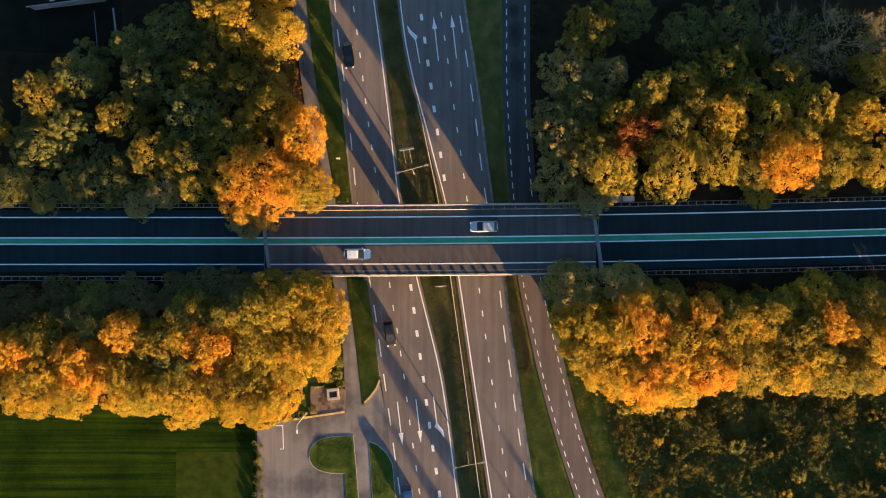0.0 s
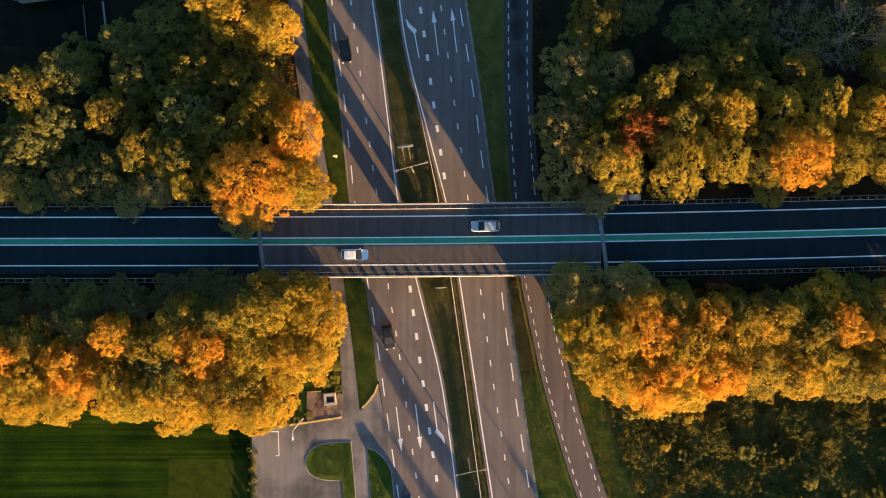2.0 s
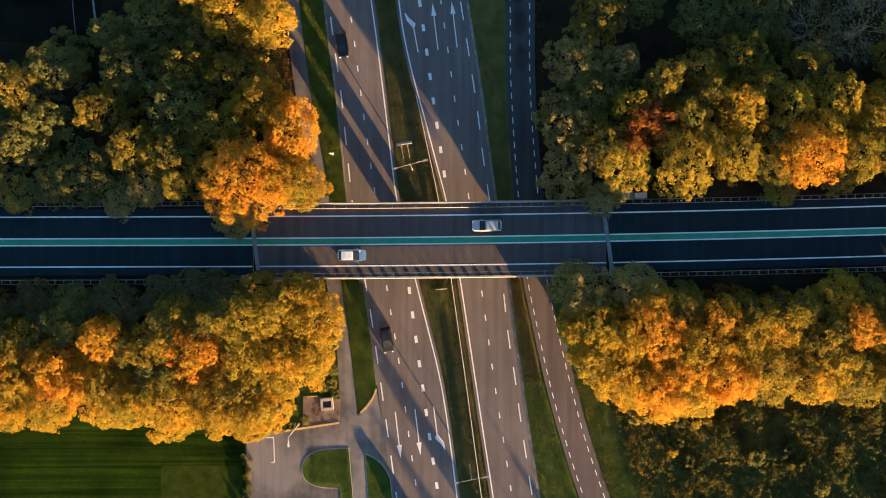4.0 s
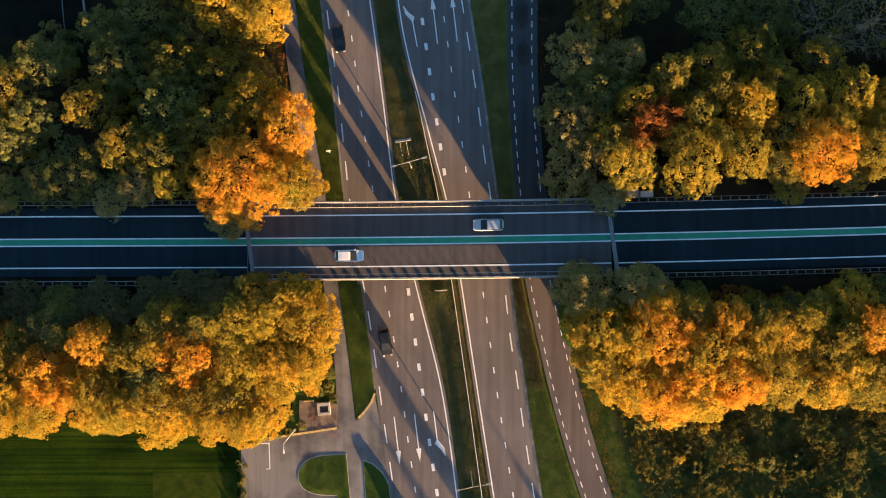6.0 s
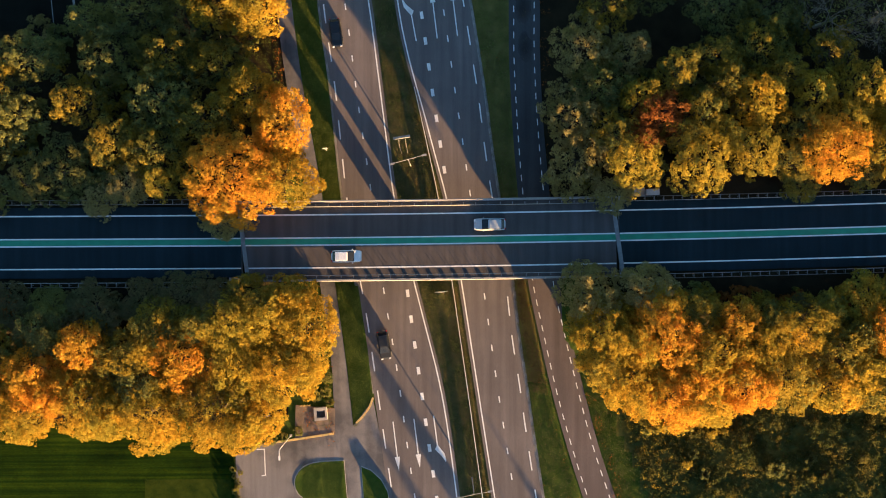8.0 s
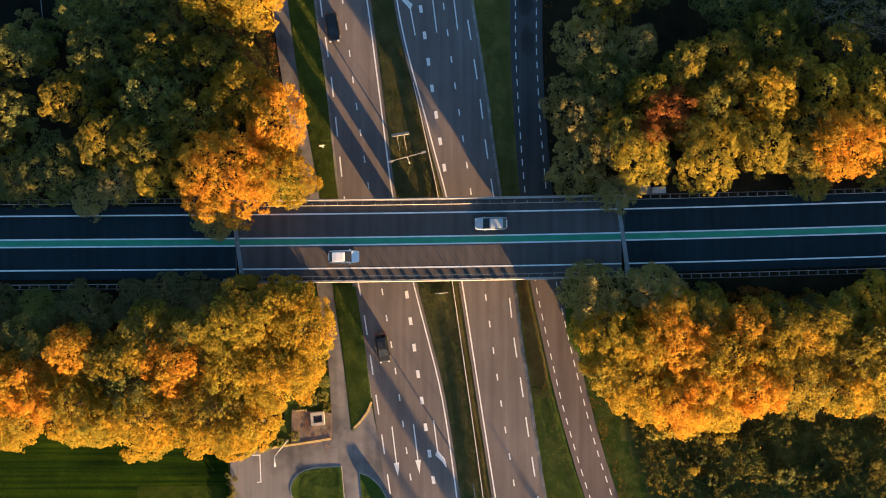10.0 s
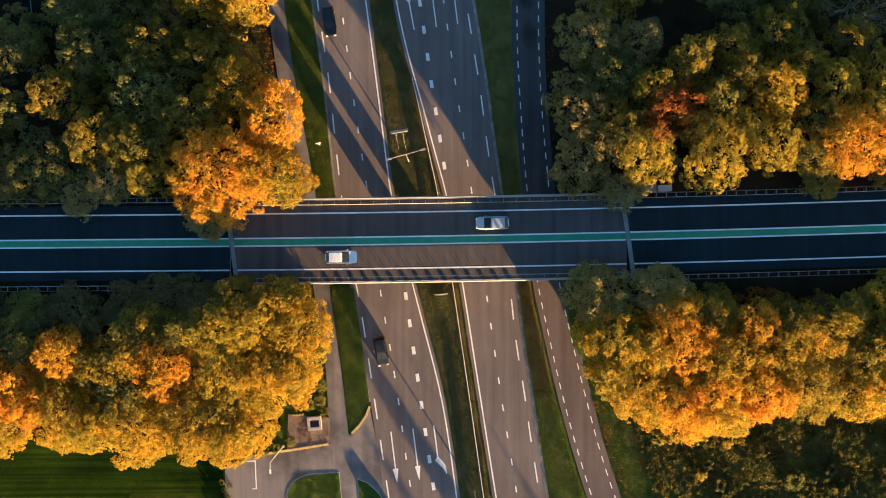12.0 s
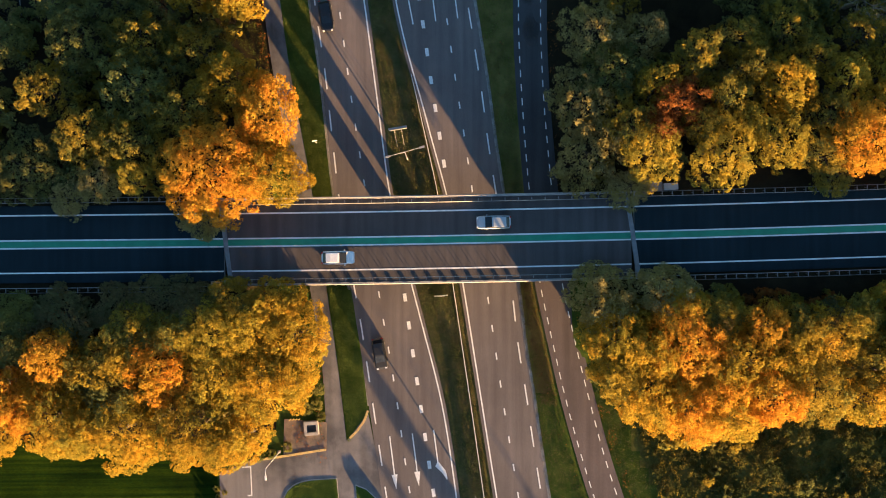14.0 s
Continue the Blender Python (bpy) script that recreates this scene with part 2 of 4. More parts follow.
def slab(outline, top, bottom):
    """A flat slab over an outline that runs counter-clockwise."""
    bm = bmesh.new()
    up = [bm.verts.new((x, y, top)) for x, y in outline]
    down = [bm.verts.new((x, y, bottom)) for x, y in outline]
    bm.faces.new(up)
    bm.faces.new(down[::-1])
    for i in range(len(outline)):
        j = (i + 1) % len(outline)
        bm.faces.new((up[i], down[i], down[j], up[j]))
    bmesh.ops.recalc_face_normals(bm, faces=bm.faces)
    return bm


class Line:
    """A line across the plan that gives x for each y, smoothed, running on straight past its ends."""

    def __init__(self, *points):
        p = sorted(points, key=lambda q: q[1])
        self.y = np.array([q[1] for q in p])
        self.x = np.array([q[0] for q in p])

    def raw(self, y):
        if y <= self.y[0]:
            i = 0
        elif y >= self.y[-1]:
            i = len(self.y) - 2
        else:
            return float(np.interp(y, self.y, self.x))
        k = (self.x[i + 1] - self.x[i]) / (self.y[i + 1] - self.y[i])
        return float(self.x[i] + k * (y - self.y[i]))

    def at(self, y):
        return sum(self.raw(y + d) for d in (-3.0, -1.5, 0.0, 1.5, 3.0)) / 5

    def heading(self, y):
        return math.degrees(math.atan2(self.at(y - 1) - self.at(y + 1), 2.0))


class Offset:
    def __init__(self, line, d):
        self.line, self.d = line, d

    def at(self, y):
        return self.line.at(y) + self.d


def between(left, right, y0, y1, over_left, over_right, top, bottom, step=2.0):
    n = max(2, int((y1 - y0) / step))
    ys = [y0 + (y1 - y0) * i / n for i in range(n + 1)]
    return slab([(left.at(y) - over_left, y) for y in ys][::-1] + [(right.at(y) + over_right, y) for y in ys], top, bottom)


def ribbon(line, y0, y1, width, top, bottom, step=2.0):
    return between(line, line, y0, y1, width / 2, width / 2, top, bottom, step)


def dashes(parent, line, first, last, length, gap, width, name="dash", z=0.045):
    """Painted dashes along a line, one object each on one mesh."""
    bm = box((-width / 2, -length / 2, -0.004), (width / 2, length / 2, 0.004))
    me = bpy.data.meshes.new(name)
    bm.to_mesh(me)
    bm.free()
    me.materials.append(M["paint"])
    y = first
    while y <= last:
        ob = mesh_part(name, me, parent)
        ob.matrix_basis = pose(line.at(y), y, z, 0, 0, line.heading(y))
        y += (length + gap) * math.cos(radians(line.heading(y)))


# ---- the plan ----
DECK = 6.5  # height of the upper road
def centre(x):
    """y of the upper road's middle."""
    return 1.31 + (1.366e-4 * (x + 31.3) ** 2 if x > -31.3 else 0.0)


def upper_heading(x):
    return math.degrees(math.atan2(centre(x + 1) - centre(x - 1), 2.0))


def smooth(a, b, v):
    t = min(1.0, max(0.0, (v - a) / (b - a)))
    return t * t * (3 - 2 * t)


def terrain(x, y):
    """The ground's height: flat land, and the two banks that carry the upper road."""
    d = abs(y - centre(max(-300.0, min(300.0, x))))
    side = 1.0 - smooth(7.0, 19.0, d)
    end = max(1.0 - smooth(-30.5, -22.0, x), smooth(17.5, 26.0, x))
    rough = 0.10 * noise.noise((x * 0.15, y * 0.15, 0.0)) if abs(x) < 200 and abs(y) < 200 else 0.0
    if -34 < x < 0 and y < -27:
        rough *= 0.2  # graded flat round the yard
    return (DECK - 0.12) * side * end + rough * (1.0 if side * end < 0.98 else 0.0) * (0.3 + end) - 0.06


def spread(lo, hi, step, far):
    a = list(np.arange(lo, hi + 0.01, step))
    d = step
    while a[-1] < far:
        d *= 1.35
        a.append(a[-1] + d)
        a.insert(0, a[0] - d)
    return a


def build_ground():
    xs, ys = spread(-96, 96, 1.2, 2600), spread(-60, 60, 1.2, 2600)
    verts = [(x, y, terrain(x, y)) for y in ys for x in xs]
    w = len(xs)
    faces = [(j * w + i, j * w + i + 1, (j + 1) * w + i + 1, (j + 1) * w + i) for j in range(len(ys) - 1) for i in range(w - 1)]
    me = bpy.data.meshes.new("ground")
    me.from_pydata(verts, [], faces)
    me.materials.append(M["grass"])
    me.materials.append(M["soil"])
    me.materials.append(M["scrub_ground"])
    me.materials.append(M["median"])
    me.materials.append(M["rough_verge"])
    for p in me.polygons:
        x, y, _ = p.center
        p.use_smooth = True
        edge = 2.5 * noise.noise((x * 0.2, y * 0.2, 3.0))
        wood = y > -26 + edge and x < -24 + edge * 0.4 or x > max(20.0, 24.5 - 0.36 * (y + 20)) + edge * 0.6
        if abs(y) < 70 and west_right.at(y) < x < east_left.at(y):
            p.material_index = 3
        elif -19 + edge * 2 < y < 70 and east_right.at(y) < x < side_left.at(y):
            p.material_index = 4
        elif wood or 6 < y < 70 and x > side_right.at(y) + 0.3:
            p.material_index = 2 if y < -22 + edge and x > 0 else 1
    ob = new("ground", me)
    return tagged(ob, "dark green grass verges and leaf-strewn woodland floor", "ground", kind="structure")



# ---- the lower roads ----
west_left = Line((-21.85, 72.29), (-18.73, 43.02), (-17.95, 35.22), (-16.59, 25.95), (-14.83, 7.90), (-12.98, -3.80), (-11.90, -9.66), (-9.95, -23.81), (-7.61, -40.88), (-3.32, -72.10))
west_right = Line((-15.02, 72.29), (-12.00, 43.02), (-10.93, 35.71), (-9.27, 22.05), (-7.61, 7.90), (-4.59, -4.78), (-2.63, -12.59), (-0.88, -19.41), (0.20, -25.27), (1.37, -34.05), (2.44, -43.02), (6.44, -72.10))
west_lane = Line((-18.93, 72.29), (-15.51, 42.05), (-14.34, 33.76), (-13.37, 25.46), (-12.29, 17.46), (-11.12, 9.56), (-9.17, -6.73), (-7.90, -14.05), (-6.73, -21.85), (-5.76, -29.95), (-4.59, -37.95), (-4.10, -41.85), (0.10, -72.10))
west_block = Line((-5.56, -6.44), (-4.49, -14.54), (-3.41, -22.34), (-2.34, -30.34), (-1.17, -38.44), (-0.59, -42.34), (3.51, -72.10))
east_left = Line((-10.63, 72.29), (-7.41, 43.02), (-6.73, 37.17), (-5.85, 32.29), (-4.29, 25.95), (-3.12, 22.05), (-1.27, 14.73), (0.59, 7.90), (2.73, -4.78), (6.24, -28.68), (8.39, -43.02), (12.78, -72.10))
east_right = Line((-1.37, 72.29), (2.54, 43.02), (3.22, 38.15), (3.90, 34.24), (4.68, 28.88), (5.66, 22.54), (6.34, 16.20), (7.32, 9.37), (9.56, -4.78), (10.54, -14.54), (11.41, -19.41), (12.29, -26.44), (13.07, -31.61), (14.05, -38.44), (14.83, -43.02), (19.61, -72.10))
east_lane = Line((-4.29, 72.29), (-0.39, 41.07), (0.78, 32.98), (1.85, 24.78), (3.02, 16.88), (4.10, 8.88), (6.24, -6.83), (7.32, -14.83), (8.39, -22.73), (9.66, -30.83), (10.83, -38.73), (15.71, -72.10))
east_block = Line((-7.71, 72.29), (-3.80, 40.59), (-2.63, 32.49), (-1.56, 24.20), (-0.39, 16.20), (0.20, 12.29))
side_left = Line((10.93, 72.29), (10.93, 43.02), (11.02, 37.17), (10.93, 30.34), (11.32, 21.56), (11.80, 13.76), (12.20, 8.88), (13.56, -4.78), (15.02, -11.61), (16.88, -20.39), (18.63, -27.22), (21.07, -35.51), (23.22, -41.85), (33.76, -72.10))
side_right = Line((14.15, 72.29), (14.15, 43.02), (14.15, 37.17), (14.05, 30.34), (14.44, 20.59), (15.22, 10.83), (16.68, -4.78), (19.61, -17.95), (21.07, -23.81), (22.54, -29.66), (24.59, -36.00), (26.44, -41.37), (37.17, -72.10))
path_left = Line((-28.68, 72.29), (-26.15, 43.02), (-25.27, 35.22), (-24.00, 25.46), (-21.37, 10.83), (-18.93, -5.76), (-17.37, -15.51), (-16.98, -23.32), (-16.68, -31.12), (-15.41, -35.02), (-14.34, -43.02), (-11.12, -72.10))
path_right = Line((-26.24, 72.29), (-23.71, 43.02), (-22.83, 35.22), (-21.56, 25.46), (-18.93, 10.83), (-16.59, -5.76), (-15.02, -17.46), (-14.05, -26.73), (-13.07, -35.02), (-11.80, -43.02), (-8.20, -72.10))

ground = build_ground()
FAR = 240.0
road_west = tagged(part("road_west", between(west_left, west_right, -FAR, FAR, 0.6, 0.5, 0.03, -0.4), M["asphalt_west"]),
                   "worn brown-grey asphalt carriageway with white lane paint", "road", kind="structure")
part("edge_line", ribbon(west_right, -120, 120, 0.2, 0.046, 0.0), M["paint"], road_west, "solid white edge line")
dashes(road_west, west_left, -70.6, 75, 3.0, 3.0, 0.2, "edge_dash")
dashes(road_west, west_lane, -73.53, 72, 1.0, 3.0, 0.2, "lane_dash")
dashes(road_west, west_block, -74.0, -2.0, 1.15, 2.85, 0.5, "block_dash")
road_east = tagged(part("road_east", between(east_left, east_right, -FAR, FAR, 0.5, 0.9, 0.03, -0.4), M["asphalt_west"]),
                   "worn brown-grey asphalt carriageway with turning lane and arrows", "road", kind="structure")
part("edge_line", ribbon(east_left, -120, 120, 0.2, 0.046, 0.0), M["paint"], road_east, "solid white edge line")
dashes(road_east, east_right, -68.0, 75, 3.0, 3.0, 0.2, "edge_dash")
dashes(road_east, east_lane, -70.5, 72, 1.0, 3.0, 0.2, "lane_dash")
dashes(road_east, east_block, 12.3, 72, 1.15, 2.85, 0.5, "block_dash")
# north of the bridge the service road has its own darker asphalt
tagged(part("road_side_north", between(side_left, side_right, 6.0, FAR, 0.75, 0.9, 0.03, -0.4), M["asphalt_side_north"]),
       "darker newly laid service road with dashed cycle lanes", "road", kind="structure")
road_side = tagged(part("road_side", between(side_left, side_right, -FAR, 6.0, 0.75, 0.9, 0.03, -0.4), M["asphalt_red"]),
                   "narrow reddish asphalt service road with dashed cycle lanes", "road", kind="structure")
for line, low, high in ((side_left, -59.9, 9.0), (side_right, -59.0, 9.6)):
    dashes(road_side, line, low, 7.0, 1.0, 1.0, 0.14, "cycle_dash")
    dashes(road_side, line, high, 60, 1.0, 1.0, 0.14, "cycle_dash")
part("shoulder", ribbon(Offset(east_right, 1.1), -60, 46, 0.45, 0.022, -0.3), M["gravel"], road_east, "pale gravel shoulder")
part("shoulder", ribbon(Offset(west_left, -0.8), -22, 46, 0.35, 0.022, -0.3), M["gravel"], road_west, "pale gravel shoulder")
cycle_path = tagged(part("cycle_path", between(path_left, path_right, -FAR, FAR, 0.0, 0.0, 0.035, -0.4), M["asphalt_grey"]),
                    "grey asphalt cycle path through the grass verge", "path", kind="structure")


def arrow(parent, tip, tail, turning=0):
    """A painted arrow; turning: -1 or 1 gives it a hooked head."""
    a, b = Vector((*tail, 0)), Vector((*tip, 0))
    length = (b - a).length
    outline = [(-0.09, 0), (0.09, 0), (0.09, length - 2.1), (0.42, length - 2.1), (0, length), (-0.42, length - 2.1), (-0.09, length - 2.1)]
    if turning:
        outline = [(-0.09, 0), (0.09, 0), (0.09, length - 2.6), (0.95, length - 1.2), (1.05, length), (0.95, length + 0.1), (0.45, length - 0.9), (-0.45, length - 2.0), (-0.09, length - 2.6)]
        outline = [(x * turning, y) for x, y in outline]
    bm = slab(outline, 0.05, 0.04)
    ob = part("arrow", bm, M["paint"], parent, "white painted lane arrow")
    ob.matrix_basis = Matrix.Translation(a) @ Matrix.Rotation(math.atan2(-(b - a).x, (b - a).y), 4, "Z")


arrow(road_east, (-1.66, 40.10), (-0.78, 32.49))
arrow(road_east, (1.46, 40.39), (2.34, 32.88))
arrow(road_east, (-5.17, 38.63), (-4.00, 32.10), -1)
arrow(road_west, (-7.02, -33.85), (-7.90, -26.34))
arrow(road_west, (-3.80, -33.46), (-4.68, -25.95))
arrow(road_west, (-0.78, -32.59), (-1.66, -25.46), -1)

# ---- the junction in the south-west ----
apron = tagged(part("apron", slab([(-32.10, -72.10), (-8.20, -72.10), (-6.05, -54.54), (-8.20, -40.88), (-8.98, -35.02), (-9.76, -29.17), (-10.93, -22.93), (-13.95, -26.83), (-14.44, -27.41), (-16.78, -28.10), (-21.85, -28.68), (-27.71, -29.56), (-32.10, -31.32)][::1], 0.024, -0.4), M["asphalt_grey"]),
               "grey asphalt junction and yard beside the road", "pavement", kind="structure")


def rounded(cx, cy, w, h, r, n=6):
    pts = []
    for k, (sx, sy) in enumerate(((1, 1), (-1, 1), (-1, -1), (1, -1))):
        for i in range(n + 1):
            a = math.pi / 2 * (k + i / n)
            pts.append((cx + sx * (w / 2 - r) + r * math.cos(a), cy + sy * (h / 2 - r) + r * math.sin(a)))
    return pts


def grow(outline, d):
    c = Vector((sum(p[0] for p in outline) / len(outline), sum(p[1] for p in outline) / len(outline)))
    return [(p[0] + d * (Vector(p) - c).normalized().x, p[1] + d * (Vector(p) - c).normalized().y) for p in outline]


def island(name, outline, label):
    """A kerbed island with grass."""
    k = tagged(part(name, slab(grow(outline, 0.16), 0.075, -0.3), M["concrete"]), label, "traffic island", kind="structure")
    part("turf", slab(outline, 0.09, 0.0), M["grass"], k, "short green turf")
    return k


island("island", [(-23.05, -35.5), (-22.85, -34.7), (-22.45, -34.0), (-21.85, -33.4), (-21.1, -32.95), (-20.1, -32.65), (-18.93, -32.47), (-15.51, -32.29), (-14.63, -43.02), (-14.05, -50.63), (-16.39, -50.63), (-16.78, -43.02), (-16.98, -38.73), (-19.4, -38.62), (-20.7, -38.4), (-21.7, -38.0), (-22.45, -37.4), (-22.9, -36.5)][::-1], "grass island with a grey concrete kerb")
island("island", [(-12.78, -33.27), (-11.32, -33.85), (-9.76, -35.32), (-8.78, -37.17), (-8.20, -43.02), (-7.61, -50.63), (-11.32, -50.63), (-12.10, -43.02)][::-1], "narrow grass island beside the carriageway")
verge_w = tagged(part("verge", slab([(-16.39, -5.46), (-14.83, -16.98), (-13.76, -26.63), (-10.93, -22.54), (-11.71, -15.51), (-12.88, -7.22), (-13.17, -5.46)], 0.05, -0.3), M["grass"]),
                 "bright green grass verge with a rounded tip", "verge", kind="structure")


def kerb_stones(parent, a, b, n, mat):
    va, vb = Vector((*a, 0)), Vector((*b, 0))
    length = (vb - va).length / n
    bm = box((-length / 2 + 0.02, -0.16, -0.1), (length / 2 - 0.02, 0.16, 0.13), None, 0.02)
    me = bpy.data.meshes.new("kerb_stone")
    bm.to_mesh(me)
    bm.free()
    me.materials.append(mat)
    for i in range(n):
        ob = mesh_part("kerb_stone", me, parent)
        ob.matrix_basis = Matrix.Translation(va.lerp(vb, (i + 0.5) / n)) @ Matrix.Rotation(math.atan2((vb - va).y, (vb - va).x), 4, "Z")


kerb_stones(verge_w, (-13.56, -26.54), (-12.49, -25.46), 2, M["yellow_paint"])
kerb_stones(verge_w, (-12.49, -25.46), (-11.51, -24.10), 2, M["yellow_paint"])
kerb_stones(verge_w, (-11.51, -24.10), (-10.93, -22.63), 2, M["yellow_paint"])
kerb_stones(apron, (-27.71, -29.66), (-22.24, -28.88), 6, M["yellow_paint"])
kerb_stones(apron, (-22.24, -28.88), (-16.98, -28.10), 6, M["yellow_paint"])

# ---- the bridge ----
def upper_pose(x, lateral=0.0, z=DECK):
    a = upper_heading(x)
    return pose(x - lateral * math.sin(radians(a)), centre(x) + lateral * math.cos(radians(a)), z, 0, 0, a)


def sweep(x0, x1, profile, step=3.0):
    """A profile of (lateral, height) points swept along the upper road."""
    bm = bmesh.new()
    n = max(1, int((x1 - x0) / step))
    rings = []
    for i in range(n + 1):
        m = upper_pose(x0 + (x1 - x0) * i / n)
        rings.append([bm.verts.new(m @ Vector((0, a, h))) for a, h in profile])
    k = len(profile)
    for lo, hi in zip(rings, rings[1:]):
        for j in range(k):
            bm.faces.new((lo[j], lo[(j + 1) % k], hi[(j + 1) % k], hi[j]))
    bm.faces.new(rings[0])
    bm.faces.new(rings[-1])
    bmesh.ops.recalc_face_normals(bm, faces=bm.faces)
    return bm


def bar_profile(l0, l1, h0, h1):
    return [(l0, h0), (l1, h0), (l1, h1), (l0, h1)]


WEST_JOINT, EAST_JOINT = -29.4, 25.6
bridge = tagged(new("bridge"), "concrete road bridge with steel railings over the carriageways", "bridge")
part("deck", sweep(WEST_JOINT + 0.25, EAST_JOINT - 0.25, [(-5.7, 0.005), (-5.7, -0.5), (-4.5, -1.2), (4.5, -1.2), (5.85, -0.5), (5.85, 0.003), (0, 0.085)]), M["asphalt_bridge"], bridge, "dark asphalt deck")
part("edge_beam", sweep(WEST_JOINT, EAST_JOINT, [(-5.9, -0.6), (-5.55, -0.6), (-5.55, 0.045), (-5.84, 0.045), (-5.9, 0.0)]), M["concrete"], bridge, "pale concrete edge beam")
part("edge_beam", sweep(WEST_JOINT, EAST_JOINT, [(6.05, -0.6), (5.7, -0.6), (5.7, 0.16), (5.95, 0.16), (6.05, 0.06)]), M["concrete"], bridge, "pale concrete edge beam")
for x in (WEST_JOINT, EAST_JOINT):
    ob = part("expansion_joint", box((-0.3, -5.54, -0.3), (0.3, 5.69, 0.098)), M["joint"], bridge, "grey expansion joint strip")
    ob.matrix_basis = upper_pose(x) @ pose(0, 0, 0, 0, 0, 7)
for spot in ((0.1, 0.1), (-5.5, 2.5)):
    put_pier = part("pier", box((-0.5, -2.25, -0.4), (0.5, 2.25, DECK - 1.1), None, 0.12), M["concrete"], bridge, "concrete wall pier")
    put_pier.matrix_basis = pose(*spot, 0, 0, 0, 10)
for x0, x1 in ((-31.5, -29.6), (25.8, 27.7)):
    part("abutment", sweep(x0, x1, bar_profile(-5.9, 6.05, -5.0, -0.05)), M["concrete"], bridge, "concrete abutment")

upper_west = tagged(part("road_upper_west", sweep(-FAR, WEST_JOINT - 0.25, [(-5.2, 0.012), (-5.2, -0.5), (5.2, -0.5), (5.2, 0.012), (0, 0.085)]), M["asphalt_bank_shaded"]),
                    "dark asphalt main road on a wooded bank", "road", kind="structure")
upper_east = tagged(part("road_upper_east", sweep(EAST_JOINT + 0.25, FAR, [(-5.2, 0.012), (-5.2, -0.5), (5.2, -0.5), (5.2, 0.012), (0, 0.085)]), M["asphalt_bank_shaded"]),
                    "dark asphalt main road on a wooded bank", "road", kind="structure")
for parent, x0, x1 in ((upper_west, -120, WEST_JOINT - 0.3), (bridge, WEST_JOINT + 0.3, EAST_JOINT - 0.3), (upper_east, EAST_JOINT + 0.3, 120)):
    part("centre_strip", sweep(x0, x1, bar_profile(-0.44, 0.44, -0.1, 0.091)), M["green_paint"], parent, "green painted strip between the centre lines")
    for a in (-0.53, 0.53):
        part("centre_line", sweep(x0, x1, bar_profile(a - 0.1, a + 0.1, -0.1, 0.095)), M["paint"], parent, "white centre line")
    for a in (-3.86, 3.92):
        part("edge_line", sweep(x0, x1, bar_profile(a - 0.1, a + 0.1, -0.1, 0.05)), M["paint"], parent, "white edge line")


def guardrail(x0, x1, lateral, label, group, twin, half, pitch):
    """Steel guardrail: W-shaped beams on posts with spacers."""
    g = tagged(new("guardrail"), label, "guardrail", group)
    def w_beam(a, s):
        return [(a, 0.55), (a + s * 0.07, 0.61), (a, 0.7), (a + s * 0.07, 0.79), (a, 0.86), (a + s * 0.012, 0.86), (a + s * 0.085, 0.79), (a + s * 0.015, 0.7), (a + s * 0.085, 0.61), (a + s * 0.012, 0.55)]
    inner = -1 if lateral > 0 else 1
    part("beam", sweep(x0, x1, w_beam(lateral + inner * half, inner)), M["steel"], g)
    if twin:
        part("beam", sweep(x0, x1, w_beam(lateral - inner * half, -inner)), M["steel"], g)
    bm = box((-0.022, -0.03, -0.6), (0.022, 0.03, 0.82))
    add_box(bm, (-0.045, -half, 0.66), (0.045, half, 0.75))
    me = bpy.data.meshes.new("post")
    bm.to_mesh(me)
    bm.free()
    me.materials.append(M["steel"])
    x = x0 + 0.6
    while x < x1:
        mesh_part("post", me, g).matrix_basis = upper_pose(x, lateral)
        x += pitch
    return g


for lat, west, east in ((-5.22, -6.2, -5.85), (5.3, 5.9, 5.55)):
    guardrail(-30, 26, lat, "galvanised steel guardrail along the bridge edge", "bridge guardrails", False, 0.2, 1.8)
    guardrail(-105, -30.2, west, "galvanised twin-beam guardrail beside the bank road", "bank guardrails", True, 0.28, 1.38)
    guardrail(26.2, 105, east, "galvanised twin-beam guardrail beside the bank road", "bank guardrails", True, 0.28, 1.38)


def handrail(lateral):
    h = tagged(new("railing"), "weathered grey steel slat railing on the edge beam", "railing", "bridge railings")
    part("top_rail", sweep(-29, 25, [(lateral + 0.075 * math.cos(k * math.tau / 8), 1.33 + 0.075 * math.sin(k * math.tau / 8)) for k in range(8)]), M["grey_steel"], h, "round pale top rail")
    for i in range(6):
        z = 0.67 + i * 0.1
        part("rail", sweep(-29, 25, bar_profile(lateral - 0.03, lateral + 0.03, z, z + 0.097)), M["grey_steel"], h)
    bm = box((-0.02, -0.029, 0.1), (0.02, 0.029, 1.26))
    me = bpy.data.meshes.new("post")
    bm.to_mesh(me)
    bm.free()
    me.materials.append(M["grey_steel"])
    bm = box((-0.3, -0.07, 0.0), (0.3, 0.07, 0.2), None, 0.02)
    plinth = bpy.data.meshes.new("plinth")
    bm.to_mesh(plinth)
    bm.free()
    plinth.materials.append(M["concrete"])
    for i in range(30):
        mesh_part("post", me, h).matrix_basis = upper_pose(-28.6 + i * 1.8, lateral + (0.06 if lateral < 0 else -0.06))
        mesh_part("plinth", plinth, h).matrix_basis = upper_pose(-28.6 + i * 1.8, lateral + (0.06 if lateral < 0 else -0.06))


handrail(-5.72)
handrail(5.86)

